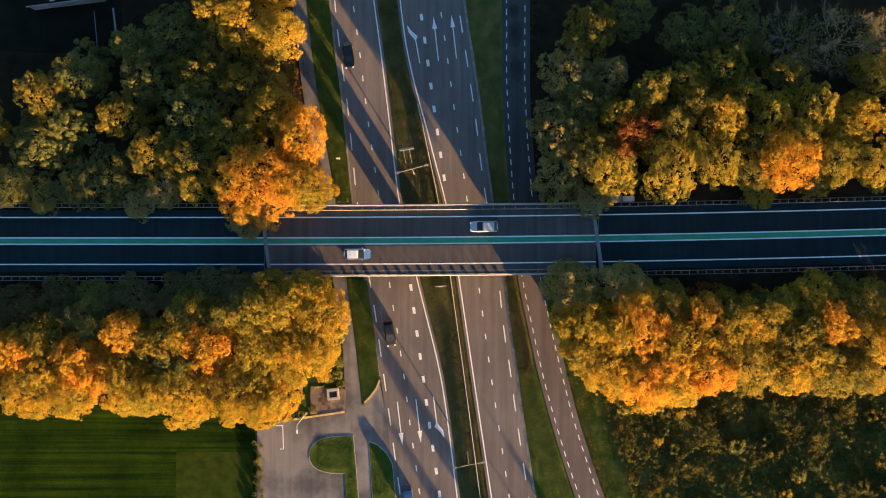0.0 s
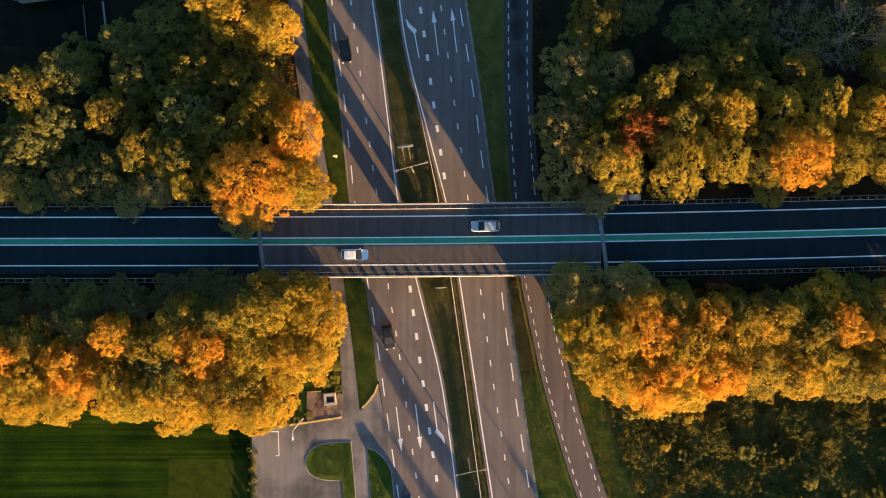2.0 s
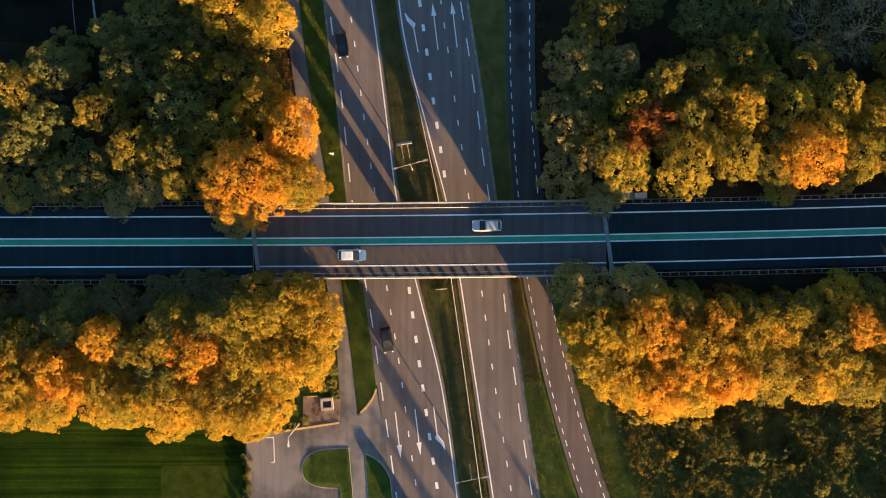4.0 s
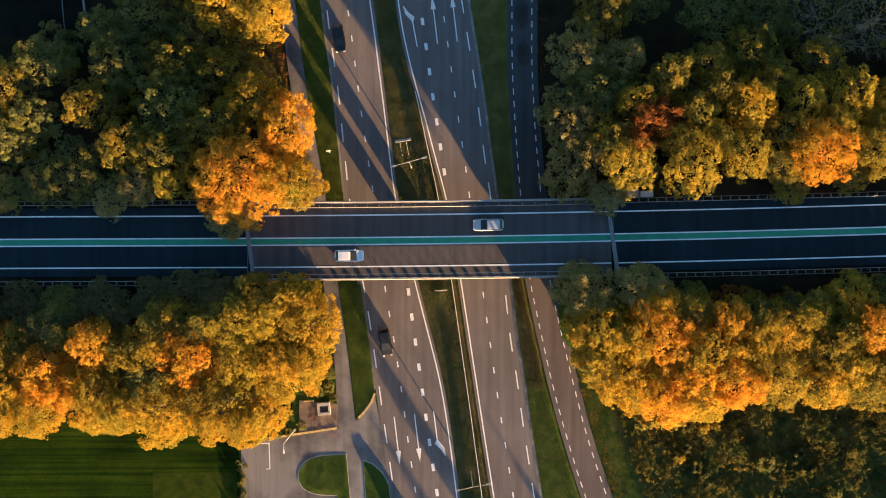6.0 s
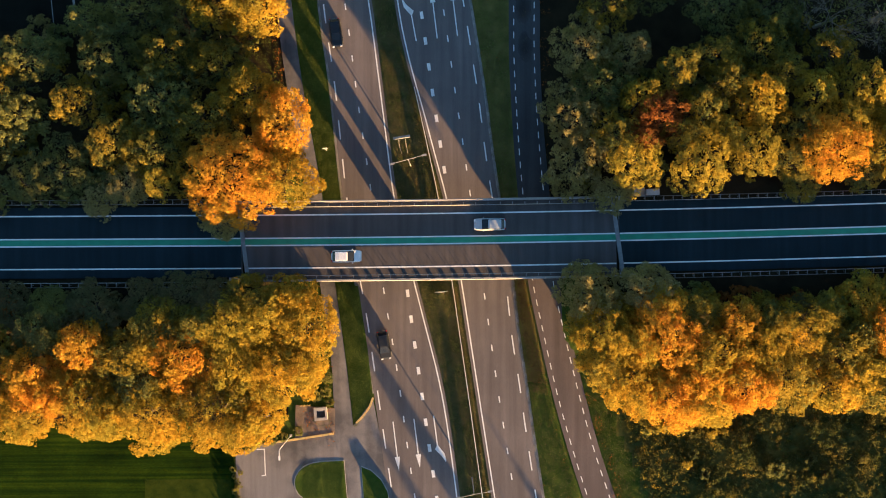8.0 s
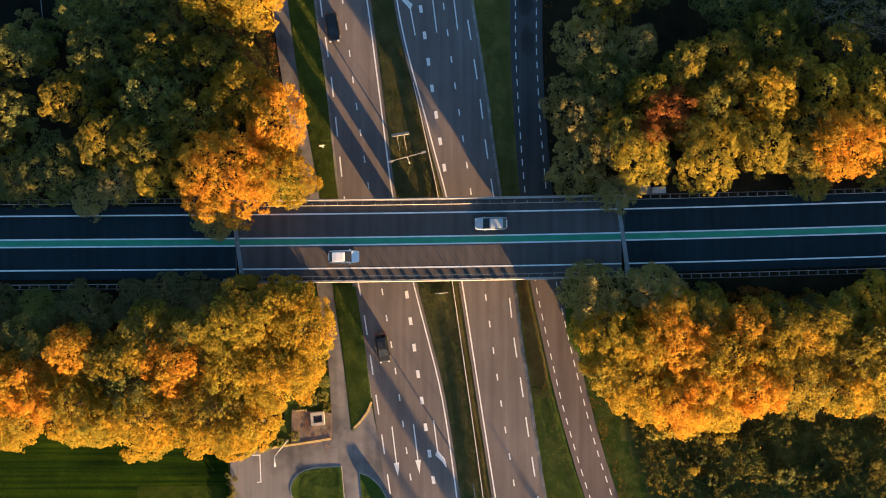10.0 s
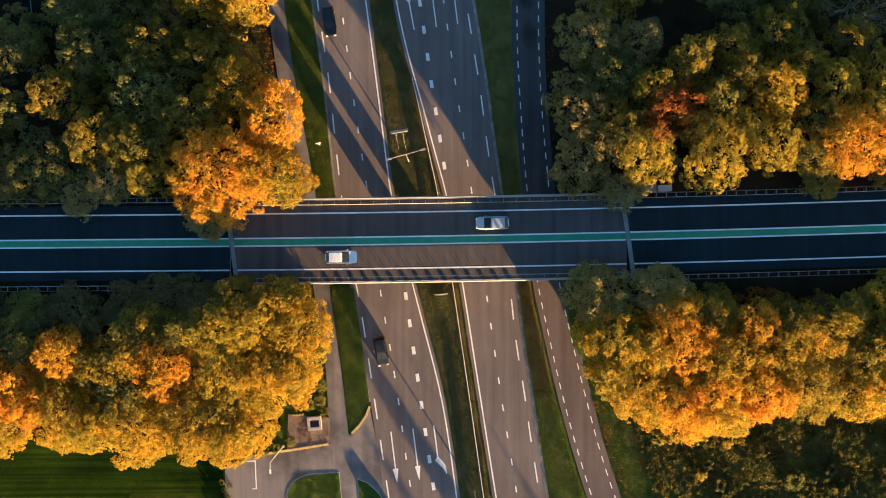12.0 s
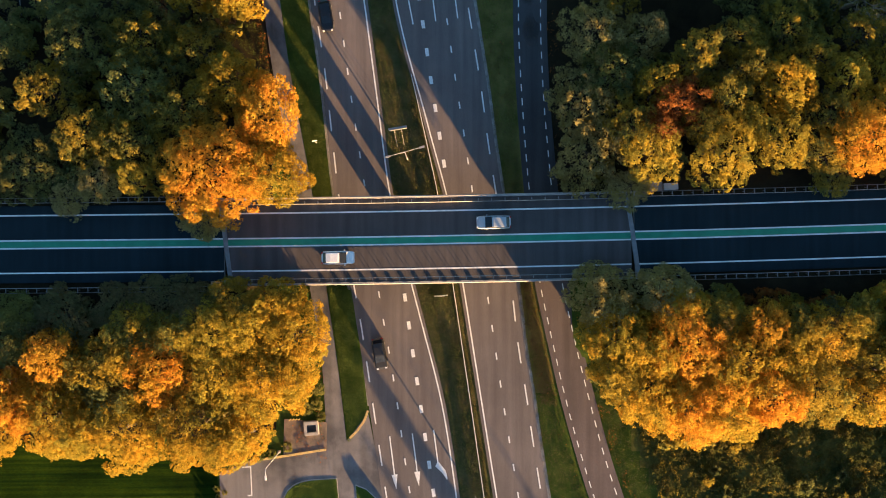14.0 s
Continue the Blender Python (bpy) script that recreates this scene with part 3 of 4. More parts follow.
# ---- trees ----
def leaf_mesh(name, centres, radii, outward, count, size, rng, squash=0.8, order=0.6, scatter=0.5):
    """Small pointed leaves strewn over round tufts; size: of the leaves, one or one a tuft. Each tuft keeps a tint number of its own."""
    n = len(centres)
    c = np.repeat(centres, count, axis=0)
    r = np.repeat(radii, count)
    o = np.repeat(outward, count, axis=0)
    tuft = np.repeat(rng.random(n), count)
    k = len(c)
    d = rng.normal(size=(k, 3))
    d /= np.linalg.norm(d, axis=1, keepdims=True)
    d = d + 0.75 * o
    d /= np.linalg.norm(d, axis=1, keepdims=True)
    p = c + d * (r * rng.uniform(0.62, 1.08, k))[:, None] * np.array((1, 1, squash))
    nrm = d * order + rng.normal(size=(k, 3)) * scatter
    nrm /= np.linalg.norm(nrm, axis=1, keepdims=True)
    u = np.cross(nrm, rng.normal(size=(k, 3)))
    u /= np.linalg.norm(u, axis=1, keepdims=True)
    v = np.cross(nrm, u)
    s = (np.repeat(np.broadcast_to(size, n), count) * rng.uniform(0.6, 1.3, k))[:, None]
    pts = np.stack((p + u * s * 1.1, p - u * s * 0.7 + v * s * 0.8, p - u * s * 0.7 - v * s * 0.8), axis=1).reshape(-1, 3)
    me = bpy.data.meshes.new(name)
    me.vertices.add(k * 3)
    me.vertices.foreach_set("co", pts.ravel().astype(np.float32))
    me.loops.add(k * 3)
    me.loops.foreach_set("vertex_index", np.arange(k * 3, dtype=np.int32))
    me.polygons.add(k)
    me.polygons.foreach_set("loop_start", np.arange(0, k * 3, 3, dtype=np.int32))
    me.polygons.foreach_set("loop_total", np.full(k, 3, dtype=np.int32))
    me.attributes.new("tuft", "FLOAT", "FACE").data.foreach_set("value", tuft.astype(np.float32))
    me.update(calc_edges=True)
    return me


def crown_mesh(seed, radius=5.0, leaves=12, gap=0.0, rugged=False, size=0.1):
    """A broad crown for a tree 13 m high: lobes over a dome, tufts on the lobes, leaves on the tufts."""
    rng = np.random.default_rng(seed)
    centres, radii, outward = [], [], []
    swell = radius / 5.0
    lobes = int((62 if rugged else 60) * swell ** 1.75)
    reach = radius - (1.15 if rugged else 0.95)
    for i in range(lobes):
        u = 1.0 - 1.42 * (i + 0.5) / lobes
        a = i * 2.39996 + rng.normal() * 0.35
        k = math.sqrt(max(0.0, 1 - u * u))
        d = np.array((k * math.cos(a), k * math.sin(a), u))
        stand = rng.uniform(0.64, 1.1) if rugged else rng.uniform(0.77, 1.1)
        lobe = d * np.array((reach, reach, 4.4)) * stand + np.array((0, 0, 7.5))
        big = rng.uniform(0.5, 0.95) if rugged else rng.uniform(0.65, 1.25)
        for j in range(int((17 if rugged else 19) * big) + 4):
            if rng.random() < gap:
                continue
            e = rng.normal(size=3) + d * 0.9 + np.array((0, 0, 0.25))
            e /= np.linalg.norm(e)
            centres.append(lobe + e * big * rng.uniform(0.7, 1.05))
            radii.append(rng.uniform(0.22, 0.42))
            outward.append(e)
    sizes = [size] * len(centres)
    for j in range(int((60 if rugged else 150) * swell ** 2 * (1 - gap))):
        e = rng.normal(size=3)
        e /= np.linalg.norm(e)
        e[2] = abs(e[2]) * 1.2 - 0.2
        centres.append(e * np.array((reach, reach, 4.2)) * rng.uniform(0.5, 0.72 if rugged else 0.9) + np.array((0, 0, 7.4)))
        radii.append(0.7)
        outward.append(e)
        sizes.append(size * 1.6)
    return leaf_mesh("crown", np.array(centres), np.array(radii), np.array(outward), leaves, np.array(sizes), rng, 0.85, 1.2 if rugged else 0.75, 0.36 if rugged else 0.55)


def limbs_mesh(seed, twigs=0):
    """A tapered trunk with limbs that reach into the crown."""
    rng = random.Random(seed)
    bm = bmesh.new()
    lean = (rng.uniform(-0.3, 0.3), rng.uniform(-0.3, 0.3))
    add_tube(bm, [(0, 0, -0.6), (0, 0, 0.4), (lean[0], lean[1], 4.0), (lean[0] * 1.5, lean[1] * 1.5, 8.0), (lean[0], lean[1], 11.0)], [0.36, 0.27, 0.21, 0.13, 0.04], 7)

    def grow_limb(base, way, length, radius, depth):
        points, radii = [base], [radius]
        d = Vector(way).normalized()
        for i in range(3):
            d = (d + Vector((rng.uniform(-0.14, 0.14), rng.uniform(-0.14, 0.14), rng.uniform(-0.05, 0.15)))).normalized()
            points.append(points[-1] + d * length / 3)
            radii.append(radius * (1 - 0.28 * (i + 1)))
        add_tube(bm, points, radii, 5 if depth < 2 else 3, False)
        if depth < twigs:
            for _ in range(6):
                k = rng.uniform(0.1, 1.0)
                q = points[1].lerp(points[3], k)
                w = (d + Vector((rng.gauss(0, 0.36), rng.gauss(0, 0.36), rng.gauss(0.1, 0.2)))).normalized()
                grow_limb(q, w, length * rng.uniform(0.5, 0.72), max(radius * 0.55, 0.011), depth + 1)

    for i in range(8):
        a = i * 2.4 + rng.uniform(-0.4, 0.4)
        z = 3.5 + i * 0.75
        grow_limb(Vector((lean[0] * z / 6, lean[1] * z / 6, z)), (math.cos(a), math.sin(a), 0.75), 4.6 - i * 0.2, 0.055 if twigs else 0.1, 0)
    me = bpy.data.meshes.new("trunk")
    bm.to_mesh(me)
    bm.free()
    for p in me.polygons:
        p.use_smooth = True
    return me


SIZES = (3.7, 4.6, 5.5, 6.9)
CROWNS = {r: [crown_mesh(11 + 10 * i + k, r, 12, size=0.11) for k in range(3)] for i, r in enumerate(SIZES)}
RUGGED = {r: [crown_mesh(61 + 10 * i + k, r, 11, 0.0, True, 0.108) for k in range(3)] for i, r in enumerate(SIZES)}
SPARSE = [crown_mesh(101, 5.0, 4, 0.62), crown_mesh(102, 5.0, 4, 0.62)]
TRUNKS = [limbs_mesh(s) for s in range(3)]
BARE = [limbs_mesh(s, 3) for s in (7, 8)]
for me in [me for kind in (CROWNS, RUGGED) for row in kind.values() for me in row] + SPARSE:
    me.materials.append(LEAF["olive"])
for me in TRUNKS:
    me.materials.append(M["bark"])
for me in BARE:
    me.materials.append(M["grey_bark"])
NAMES = {
    "orange": "tree with a dense bright orange autumn crown",
    "amber": "tree with a dense amber-yellow autumn crown",
    "yellow": "tree with a golden yellow autumn crown",
    "olive": "tree turning from olive green to yellow",
    "green": "tree with a dark green leafy crown",
    "grey": "tree with a dull grey-green thinning crown",
    "brown": "tree with a dull brown-green thinning crown",
    "rust": "tree with a dark rust-red autumn crown",
    "bare": "bare grey tree with fine twigs and few leaves",
}
tree_rng = random.Random(5)


def tree(x, y, r, top, tint, group):
    """One tree: trunk with limbs, and a crown of leaves; top is its height above the plain."""
    base = terrain(x, y)
    t = tagged(new("tree"), NAMES[tint], "tree", group)
    h = (top - base) / 13.0
    stretch = tree_rng.uniform(0.88, 1.13)
    crown_size = 5.0 if tint == "bare" else min(SIZES, key=lambda q: abs(q - r))
    t.matrix_basis = pose(x, y, base, tree_rng.uniform(-2, 2), tree_rng.uniform(-2, 2), tree_rng.uniform(0, 360)) @ Matrix.Diagonal((r / crown_size * stretch, r / crown_size / stretch, h, 1))
    if tint == "bare":
        mesh_part("trunk", tree_rng.choice(BARE), t)
        crown = mesh_part("crown", tree_rng.choice(SPARSE), t, "few dull green leaves")
        tint = "green"
    else:
        mesh_part("trunk", tree_rng.choice(TRUNKS), t)
        crown = mesh_part("crown", tree_rng.choice((RUGGED if y > 0 and tint not in ("orange", "amber") else CROWNS)[crown_size]), t)
    crown.material_slots[0].link = "OBJECT"
    crown.material_slots[0].material = LEAF[tint]
    return t


# plan x, y, crown radius, top, tint
NORTH_WEST = [
    (-30.4, 10.3, 7.1, 14.3, "orange"), (-23.3, 10.2, 5.3, 13.5, "amber"), (-23.0, 18.2, 5.3, 14.0, "orange"), (-28.2, 22.9, 4.7, 13.0, "amber"),
    (-34.4, 18.9, 5.7, 13.2, "olive"), (-32.7, 26.9, 5.1, 12.4, "olive"), (-40.3, 22.2, 6.2, 13.0, "green"), (-41.9, 14.4, 5.1, 12.7, "olive"),
    (-47.6, 15.6, 4.9, 12.5, "olive"), (-53.0, 21.8, 4.7, 12.7, "olive"), (-55.4, 11.7, 5.6, 10.2, "green"), (-66.2, 25.2, 5.0, 12.3, "olive"),
    (-60.3, 28.2, 5.1, 11.0, "green"), (-66.7, 16.4, 5.3, 10.9, "green"), (-70.7, 10.3, 4.4, 10.2, "green"), (-61.5, 19.9, 4.6, 11.4, "green"),
]
NORTH_WEST_BACK = [
    (-48.3, 28.7, 5.3, 12.0, "green"), (-44.6, 35.6, 5.7, 11.5, "green"), (-37.8, 33.9, 5.1, 11.0, "green"), (-49.9, 7.6, 3.5, 9.0, "grey"), (-65.5, 8.9, 3.9, 9.2, "green"),
    (-32.6, 36.8, 5.6, 14.0, "amber"), (-26.9, 34.7, 4.6, 13.5, "amber"), (-38.1, 39.7, 3.6, 13.5, "yellow"), (-40.1, 28.3, 5.1, 12.8, "olive"), (-76.7, 20.3, 5.5, 12.0, "amber"), (-77.6, 11.1, 5.1, 12.0, "olive"),
    (-40.9, 9.6, 2.7, 12.3, "yellow"), (-45.8, 9.6, 3.7, 10.4, "grey"), (-60.7, 10.3, 4.1, 8.8, "green"), (-51.9, 34.0, 3.7, 10.5, "green"), (-31.9, 4.5, 3.9, 10.5, "grey"), (-27.7, 44.7, 5.5, 13.5, "amber"), (-37.1, 46.0, 5.5, 12.0, "olive"),
]
NORTH_EAST = [
    (19.6, 12.2, 5.9, 11.5, "grey"), (18.5, 19.8, 5.2, 11.3, "grey"), (23.1, 24.0, 5.3, 11.6, "green"), (20.6, 29.4, 5.6, 11.4, "grey"), (24.4, 36.2, 5.2, 11.8, "olive"), (27.2, 28.6, 4.0, 11.6, "grey"),
    (28.4, 22.0, 3.8, 13.0, "yellow"), (31.5, 19.5, 4.5, 14.2, "rust"), (27.5, 12.3, 4.9, 13.2, "yellow"), (36.9, 12.4, 5.3, 13.8, "yellow"), (38.0, 20.2, 4.1, 13.0, "olive"),
    (34.0, 25.7, 4.1, 13.0, "olive"), (46.0, 21.4, 4.2, 13.8, "amber"), (44.7, 13.8, 4.7, 13.3, "yellow"), (51.3, 17.0, 4.2, 12.8, "olive"), (56.0, 14.2, 5.1, 13.8, "orange"),
    (54.0, 22.0, 4.2, 13.0, "yellow"), (60.6, 23.3, 4.9, 13.5, "yellow"), (64.1, 14.3, 4.8, 12.8, "yellow"), (68.1, 21.6, 4.6, 13.0, "amber"),
]
NORTH_EAST_BACK = [
    (70.4, 13.8, 4.7, 13.0, "yellow"), (77.3, 17.4, 5.5, 13.0, "yellow"), (24.8, 8.0, 3.5, 9.5, "grey"), (41.0, 16.6, 3.2, 12.0, "yellow"), (31.3, 39.2, 4.7, 10.0, "green"),
    (40.9, 35.4, 5.6, 10.3, "green"), (46.5, 29.3, 5.1, 12.2, "olive"), (48.9, 36.8, 5.6, 10.1, "green"), (57.0, 33.9, 6.1, 10.0, "bare"), (66.2, 34.8, 6.1, 9.8, "bare"),
    (57.0, 28.3, 4.2, 12.1, "olive"), (71.1, 29.3, 4.5, 11.6, "olive"), (40.1, 28.0, 3.9, 12.4, "olive"), (51.9, 9.0, 3.3, 9.5, "olive"), (61.3, 10.8, 3.3, 9.5, "olive"), (75.7, 35.4, 5.6, 9.8, "bare"),
    (34.4, 16.4, 3.5, 12.9, "olive"), (41.6, 24.8, 3.7, 13.0, "olive"), (50.2, 12.0, 3.7, 12.0, "olive"), (58.6, 18.8, 3.7, 12.8, "yellow"), (65.6, 18.4, 3.8, 12.6, "yellow"), (49.4, 25.9, 3.9, 12.4, "olive"), (25.3, 16.1, 4.6, 12.6, "olive"), (28.9, 16.1, 3.1, 12.6, "rust"),
]
SOUTH_WEST = [
    (-20.2, -11.3, 5.6, 13.7, "amber"), (-24.3, -17.6, 5.6, 12.6, "amber"), (-30.8, -10.8, 5.1, 13.6, "yellow"), (-27.8, -6.7, 4.2, 13.2, "olive"), (-37.3, -6.3, 4.3, 9.5, "brown"),
    (-37.8, -15.4, 5.3, 13.1, "orange"), (-33.0, -22.9, 6.1, 11.8, "amber"), (-43.7, -23.9, 5.7, 11.7, "amber"), (-41.4, -11.2, 4.4, 12.4, "olive"), (-46.5, -15.5, 5.1, 12.6, "olive"),
    (-51.9, -13.6, 4.0, 13.3, "orange"), (-52.3, -22.0, 5.3, 11.9, "amber"), (-59.8, -18.2, 4.8, 12.7, "orange"), (-61.2, -23.4, 4.4, 11.6, "amber"), (-68.5, -22.9, 5.2, 11.8, "amber"),
]
SOUTH_WEST_BACK = [
    (-66.1, -15.1, 4.8, 12.0, "olive"), (-58.5, -11.4, 4.4, 10.8, "green"), (-70.2, -9.6, 4.6, 10.2, "brown"), (-50.6, -8.2, 4.1, 9.2, "brown"), (-62.8, -8.0, 3.9, 9.0, "brown"),
    (-27.0, -25.2, 3.7, 11.2, "amber"), (-76.3, -16.4, 5.5, 12.7, "orange"), (-20.5, -17.5, 3.6, 12.4, "amber"), (-69.9, -16.4, 4.1, 12.8, "orange"), (-22.2, -7.0, 3.9, 14.0, "amber"), (-43.3, -7.4, 3.7, 9.0, "brown"), (-57.3, -8.0, 3.4, 8.8, "green"), (-44.4, -18.8, 4.2, 11.4, "green"), (-56.4, -20.6, 4.2, 12.1, "orange"), (-29.6, -16.4, 4.8, 12.8, "yellow"), (-64.7, -20.1, 4.0, 12.1, "amber"), (-35.0, -10.6, 3.6, 12.7, "olive"), (-48.3, -23.9, 4.1, 11.5, "yellow"), (-30.4, -26.5, 3.7, 11.0, "amber"), (-25.8, -9.9, 4.2, 14.2, "yellow"), (-32.4, -7.4, 3.7, 11.6, "brown"),
]
SOUTH_EAST = [
    (20.7, -6.3, 4.8, 12.9, "grey"), (29.1, -5.6, 4.2, 12.6, "grey"), (22.9, -12.2, 5.3, 13.5, "amber"), (31.5, -11.7, 6.0, 14.0, "orange"), (27.6, -18.7, 5.7, 12.4, "amber"),
    (33.7, -21.5, 5.2, 11.9, "orange"), (39.4, -15.2, 5.8, 13.4, "amber"), (44.1, -19.2, 5.1, 12.3, "orange"), (42.4, -10.6, 3.9, 13.1, "orange"), (50.1, -18.7, 5.0, 12.3, "olive"),
    (52.0, -11.3, 4.9, 13.4, "amber"), (58.5, -14.1, 5.1, 13.0, "olive"), (57.0, -20.1, 4.0, 12.1, "amber"), (63.9, -12.2, 4.4, 13.2, "orange"), (64.3, -19.6, 4.8, 12.0, "olive"),
]
# trees past x = 80 stand unseen, added to shade the road
SOUTH_EAST_BACK = [
    (70.0, -15.5, 5.1, 12.8, "amber"), (69.7, -8.7, 4.2, 11.5, "olive"), (51.5, -9.8, 3.4, 11.4, "brown"), (60.6, -6.8, 3.9, 11.3, "amber"), (36.6, -8.4, 3.4, 11.9, "olive"), (76.4, -14.5, 5.5, 12.9, "amber"), (82.6, -10.8, 5.5, 13.3, "amber"), (80.8, -7.3, 4.1, 11.5, "olive"), (87.5, -17.3, 5.5, 12.6, "amber"), (91.7, -10.8, 5.5, 13.3, "olive"), (31.4, -8.6, 3.9, 13.0, "amber"), (46.2, -13.6, 4.4, 13.0, "amber"), (27.0, -13.6, 4.2, 13.6, "amber"), (47.1, -10.8, 3.6, 13.0, "olive"), (55.0, -9.6, 3.5, 11.8, "olive"), (61.1, -17.3, 4.0, 12.4, "yellow"), (69.5, -20.1, 4.2, 11.8, "olive"), (37.2, -19.2, 4.2, 12.3, "orange"), (23.2, -16.6, 3.8, 12.4, "olive"), (38.3, -22.9, 3.7, 11.6, "amber"), (65.5, -7.3, 3.5, 10.5, "olive"),
]
for group, rows in (("north-west bank trees", NORTH_WEST), ("north-west bank trees", NORTH_WEST_BACK), ("north-east bank trees", NORTH_EAST), ("north-east bank trees", NORTH_EAST_BACK),
                    ("south-west bank trees", SOUTH_WEST), ("south-west bank trees", SOUTH_WEST_BACK), ("south-east bank trees", SOUTH_EAST), ("south-east bank trees", SOUTH_EAST_BACK)):
    for x, y, r, top, tint in rows:
        tree(x, y, r, top, tint, group)


# trees south of the view, whose long shadows cross the carriageways
for x, y, r, top, tint in ((37.4, -93.4, 1.4, 10.0, "olive"), (44.0, -115.3, 1.3, 10.1, "olive"), (63.7, -117.2, 0.8, 10.3, "olive")):
    tree(x, y, r, top, tint, "roadside trees to the south")

# ---- fields and undergrowth ----
field = tagged(part("field", slab([(-164.29, -152.10), (-32.39, -152.10), (-32.39, -32.10), (-33.56, -28.68), (-52.10, -26.73), (-164.29, -26.73)], 0.05, -0.5), M["field"]),
               "dark green mown field with fine parallel stripes", "field", kind="structure")
part("meadow_strip", slab([(-46.05, -44.78), (-32.78, -44.78), (-32.78, -35.02), (-46.05, -35.02)], 0.056, 0.0), M["meadow"], field, "lighter rough grass patch")


def strewn(name, spots, height, width, mat, label, seed, blades_each=5, flare=0.6):
    """Tufts of bent blades, joined into one mesh."""
    rng = np.random.default_rng(seed)
    p = np.repeat(np.array(spots), blades_each, axis=0)
    k = len(p)
    a = rng.uniform(0, math.tau, k)
    side = np.stack((np.cos(a), np.sin(a), np.zeros(k)), axis=1)
    lean = np.stack((-np.sin(a), np.cos(a), np.zeros(k)), axis=1)
    h = height * rng.uniform(0.5, 1.25, k)[:, None]
    w = width * rng.uniform(0.6, 1.3, k)[:, None]
    p = p + np.stack((rng.normal(size=k) * 0.16, rng.normal(size=k) * 0.16, np.zeros(k)), axis=1)
    up = np.array((0, 0, 1.0))
    tip = p + up * h + lean * h * flare * rng.uniform(0.3, 1.3, k)[:, None]
    mid = p + up * h * 0.6 + lean * h * flare * 0.25
    pts = np.stack((p - side * w * 0.5, p + side * w * 0.5, mid + side * w * 0.5, tip, mid - side * w * 0.5), axis=1).reshape(-1, 3)
    me = bpy.data.meshes.new(name)
    me.from_pydata(pts.tolist(), [], [(i, i + 1, i + 2, i + 3, i + 4) for i in range(0, k * 5, 5)])
    me.materials.append(mat)
    return tagged(new(name, me), label, "grass", kind="stuff")


def corridor(left, right, y0, y1, count, seed, over=0.3):
    rng = random.Random(seed)
    out = []
    while len(out) < count:
        y = rng.uniform(y0, y1)
        a, b = left.at(y) + over, right.at(y) - over
        x = rng.uniform(a, b)
        if b > a and abs(y - centre(x)) > 4.5:
            out.append((x, y, max(terrain(x, y), 0.045)))
    return out


west_verge = corridor(path_right, Offset(west_left, -0.6), -27, 46, 9000, 1) + corridor(Offset(path_left, -4.5), path_left, -27, 46, 2500, 2)
west_verge = [p for p in west_verge if p[1] > -22.7 or (p[0] + 13.3) * 3.9 < (p[1] + 26.8) * 2.7 - 0.4]
median = corridor(Offset(west_right, 0.6), Offset(east_left, -0.5), -46, 46, 9000, 3)
east_verge = corridor(Offset(east_right, 0.9), Offset(side_left, -0.75), -46, 46, 8000, 4)
far_verge = corridor(Offset(side_right, 1.0), Offset(side_right, 6.5), -46, -3, 4000, 5)
strewn("verge_grass", west_verge + far_verge + east_verge[::2] + median[::2], 0.065, 0.055, M["green_blades"], "tufts of rough green verge grass", 11, 4, 1.3)
strewn("dry_grass", median[1::2] + east_verge[1::3] + far_verge[::5], 0.085, 0.06, M["dry_blades"], "pale dry grass stalks in the verges", 12, 5, 1.3)
strewn("reeds", corridor(Offset(east_right, 1.5), Offset(side_left, -1.0), -22, -4, 900, 6), 0.11, 0.06, M["reed_blades"], "low straw-brown reeds beside the road", 13, 6, 1.3)
strewn("reeds", corridor(Offset(east_left, -1.6), Offset(east_left, -0.6), -46, 30, 550, 7), 0.2, 0.05, M["reed_blades"], "brown stalks along the median barrier", 14, 5, 0.4)


def rough_spots(count, seed, east=84, patchy=0.0):
    """Spots over the rough ground; patchy: keeps them to drifts of uneven size."""
    rng = random.Random(seed)
    out = []
    while len(out) < count:
        x, y = rng.uniform(24, east), rng.uniform(-58, -24)
        drift = noise.noise((x * 0.11, y * 0.19, 7.0)) + 0.5 * noise.noise((x * 0.3, y * 0.4, 2.0))
        if x > side_right.at(y) + 6.0 and (not patchy or drift > patchy):
            out.append((x, y, terrain(x, y)))
    return out


strewn("scrub_grass", rough_spots(5000, 21), 0.22, 0.12, M["green_blades"], "rank dark green scrub and nettles", 15, 5, 0.5)
strewn("scrub_grass", rough_spots(600, 22, 84, 0.1), 0.3, 0.1, M["dry_blades"], "withered yellow stalks in the scrub", 16, 5, 0.5)


def shrub_mesh(seed, leaves):
    rng = np.random.default_rng(seed)
    d = rng.normal(size=(26, 3))
    d[:, 2] = np.abs(d[:, 2]) * 0.9
    d /= np.linalg.norm(d, axis=1, keepdims=True)
    c = d * np.array((1.15, 1.15, 1.3)) * rng.uniform(0.55, 1.05, (26, 1)) + np.array((0, 0, 0.55))
    me = leaf_mesh("crown", c, rng.uniform(0.25, 0.5, 26), d, leaves, 0.13, rng)
    me.materials.append(LEAF["olive"])
    return me


SHRUBS = [shrub_mesh(41, 44), shrub_mesh(42, 34), shrub_mesh(43, 22)]
stem_bm = bmesh.new()
for i in range(5):
    a = i * 1.257
    add_tube(stem_bm, [(0, 0, -0.2), (0.3 * math.cos(a), 0.3 * math.sin(a), 0.6), (0.7 * math.cos(a), 0.7 * math.sin(a), 1.3)], [0.05, 0.035, 0.012], 5)
STEMS = bpy.data.meshes.new("stem")
stem_bm.to_mesh(STEMS)
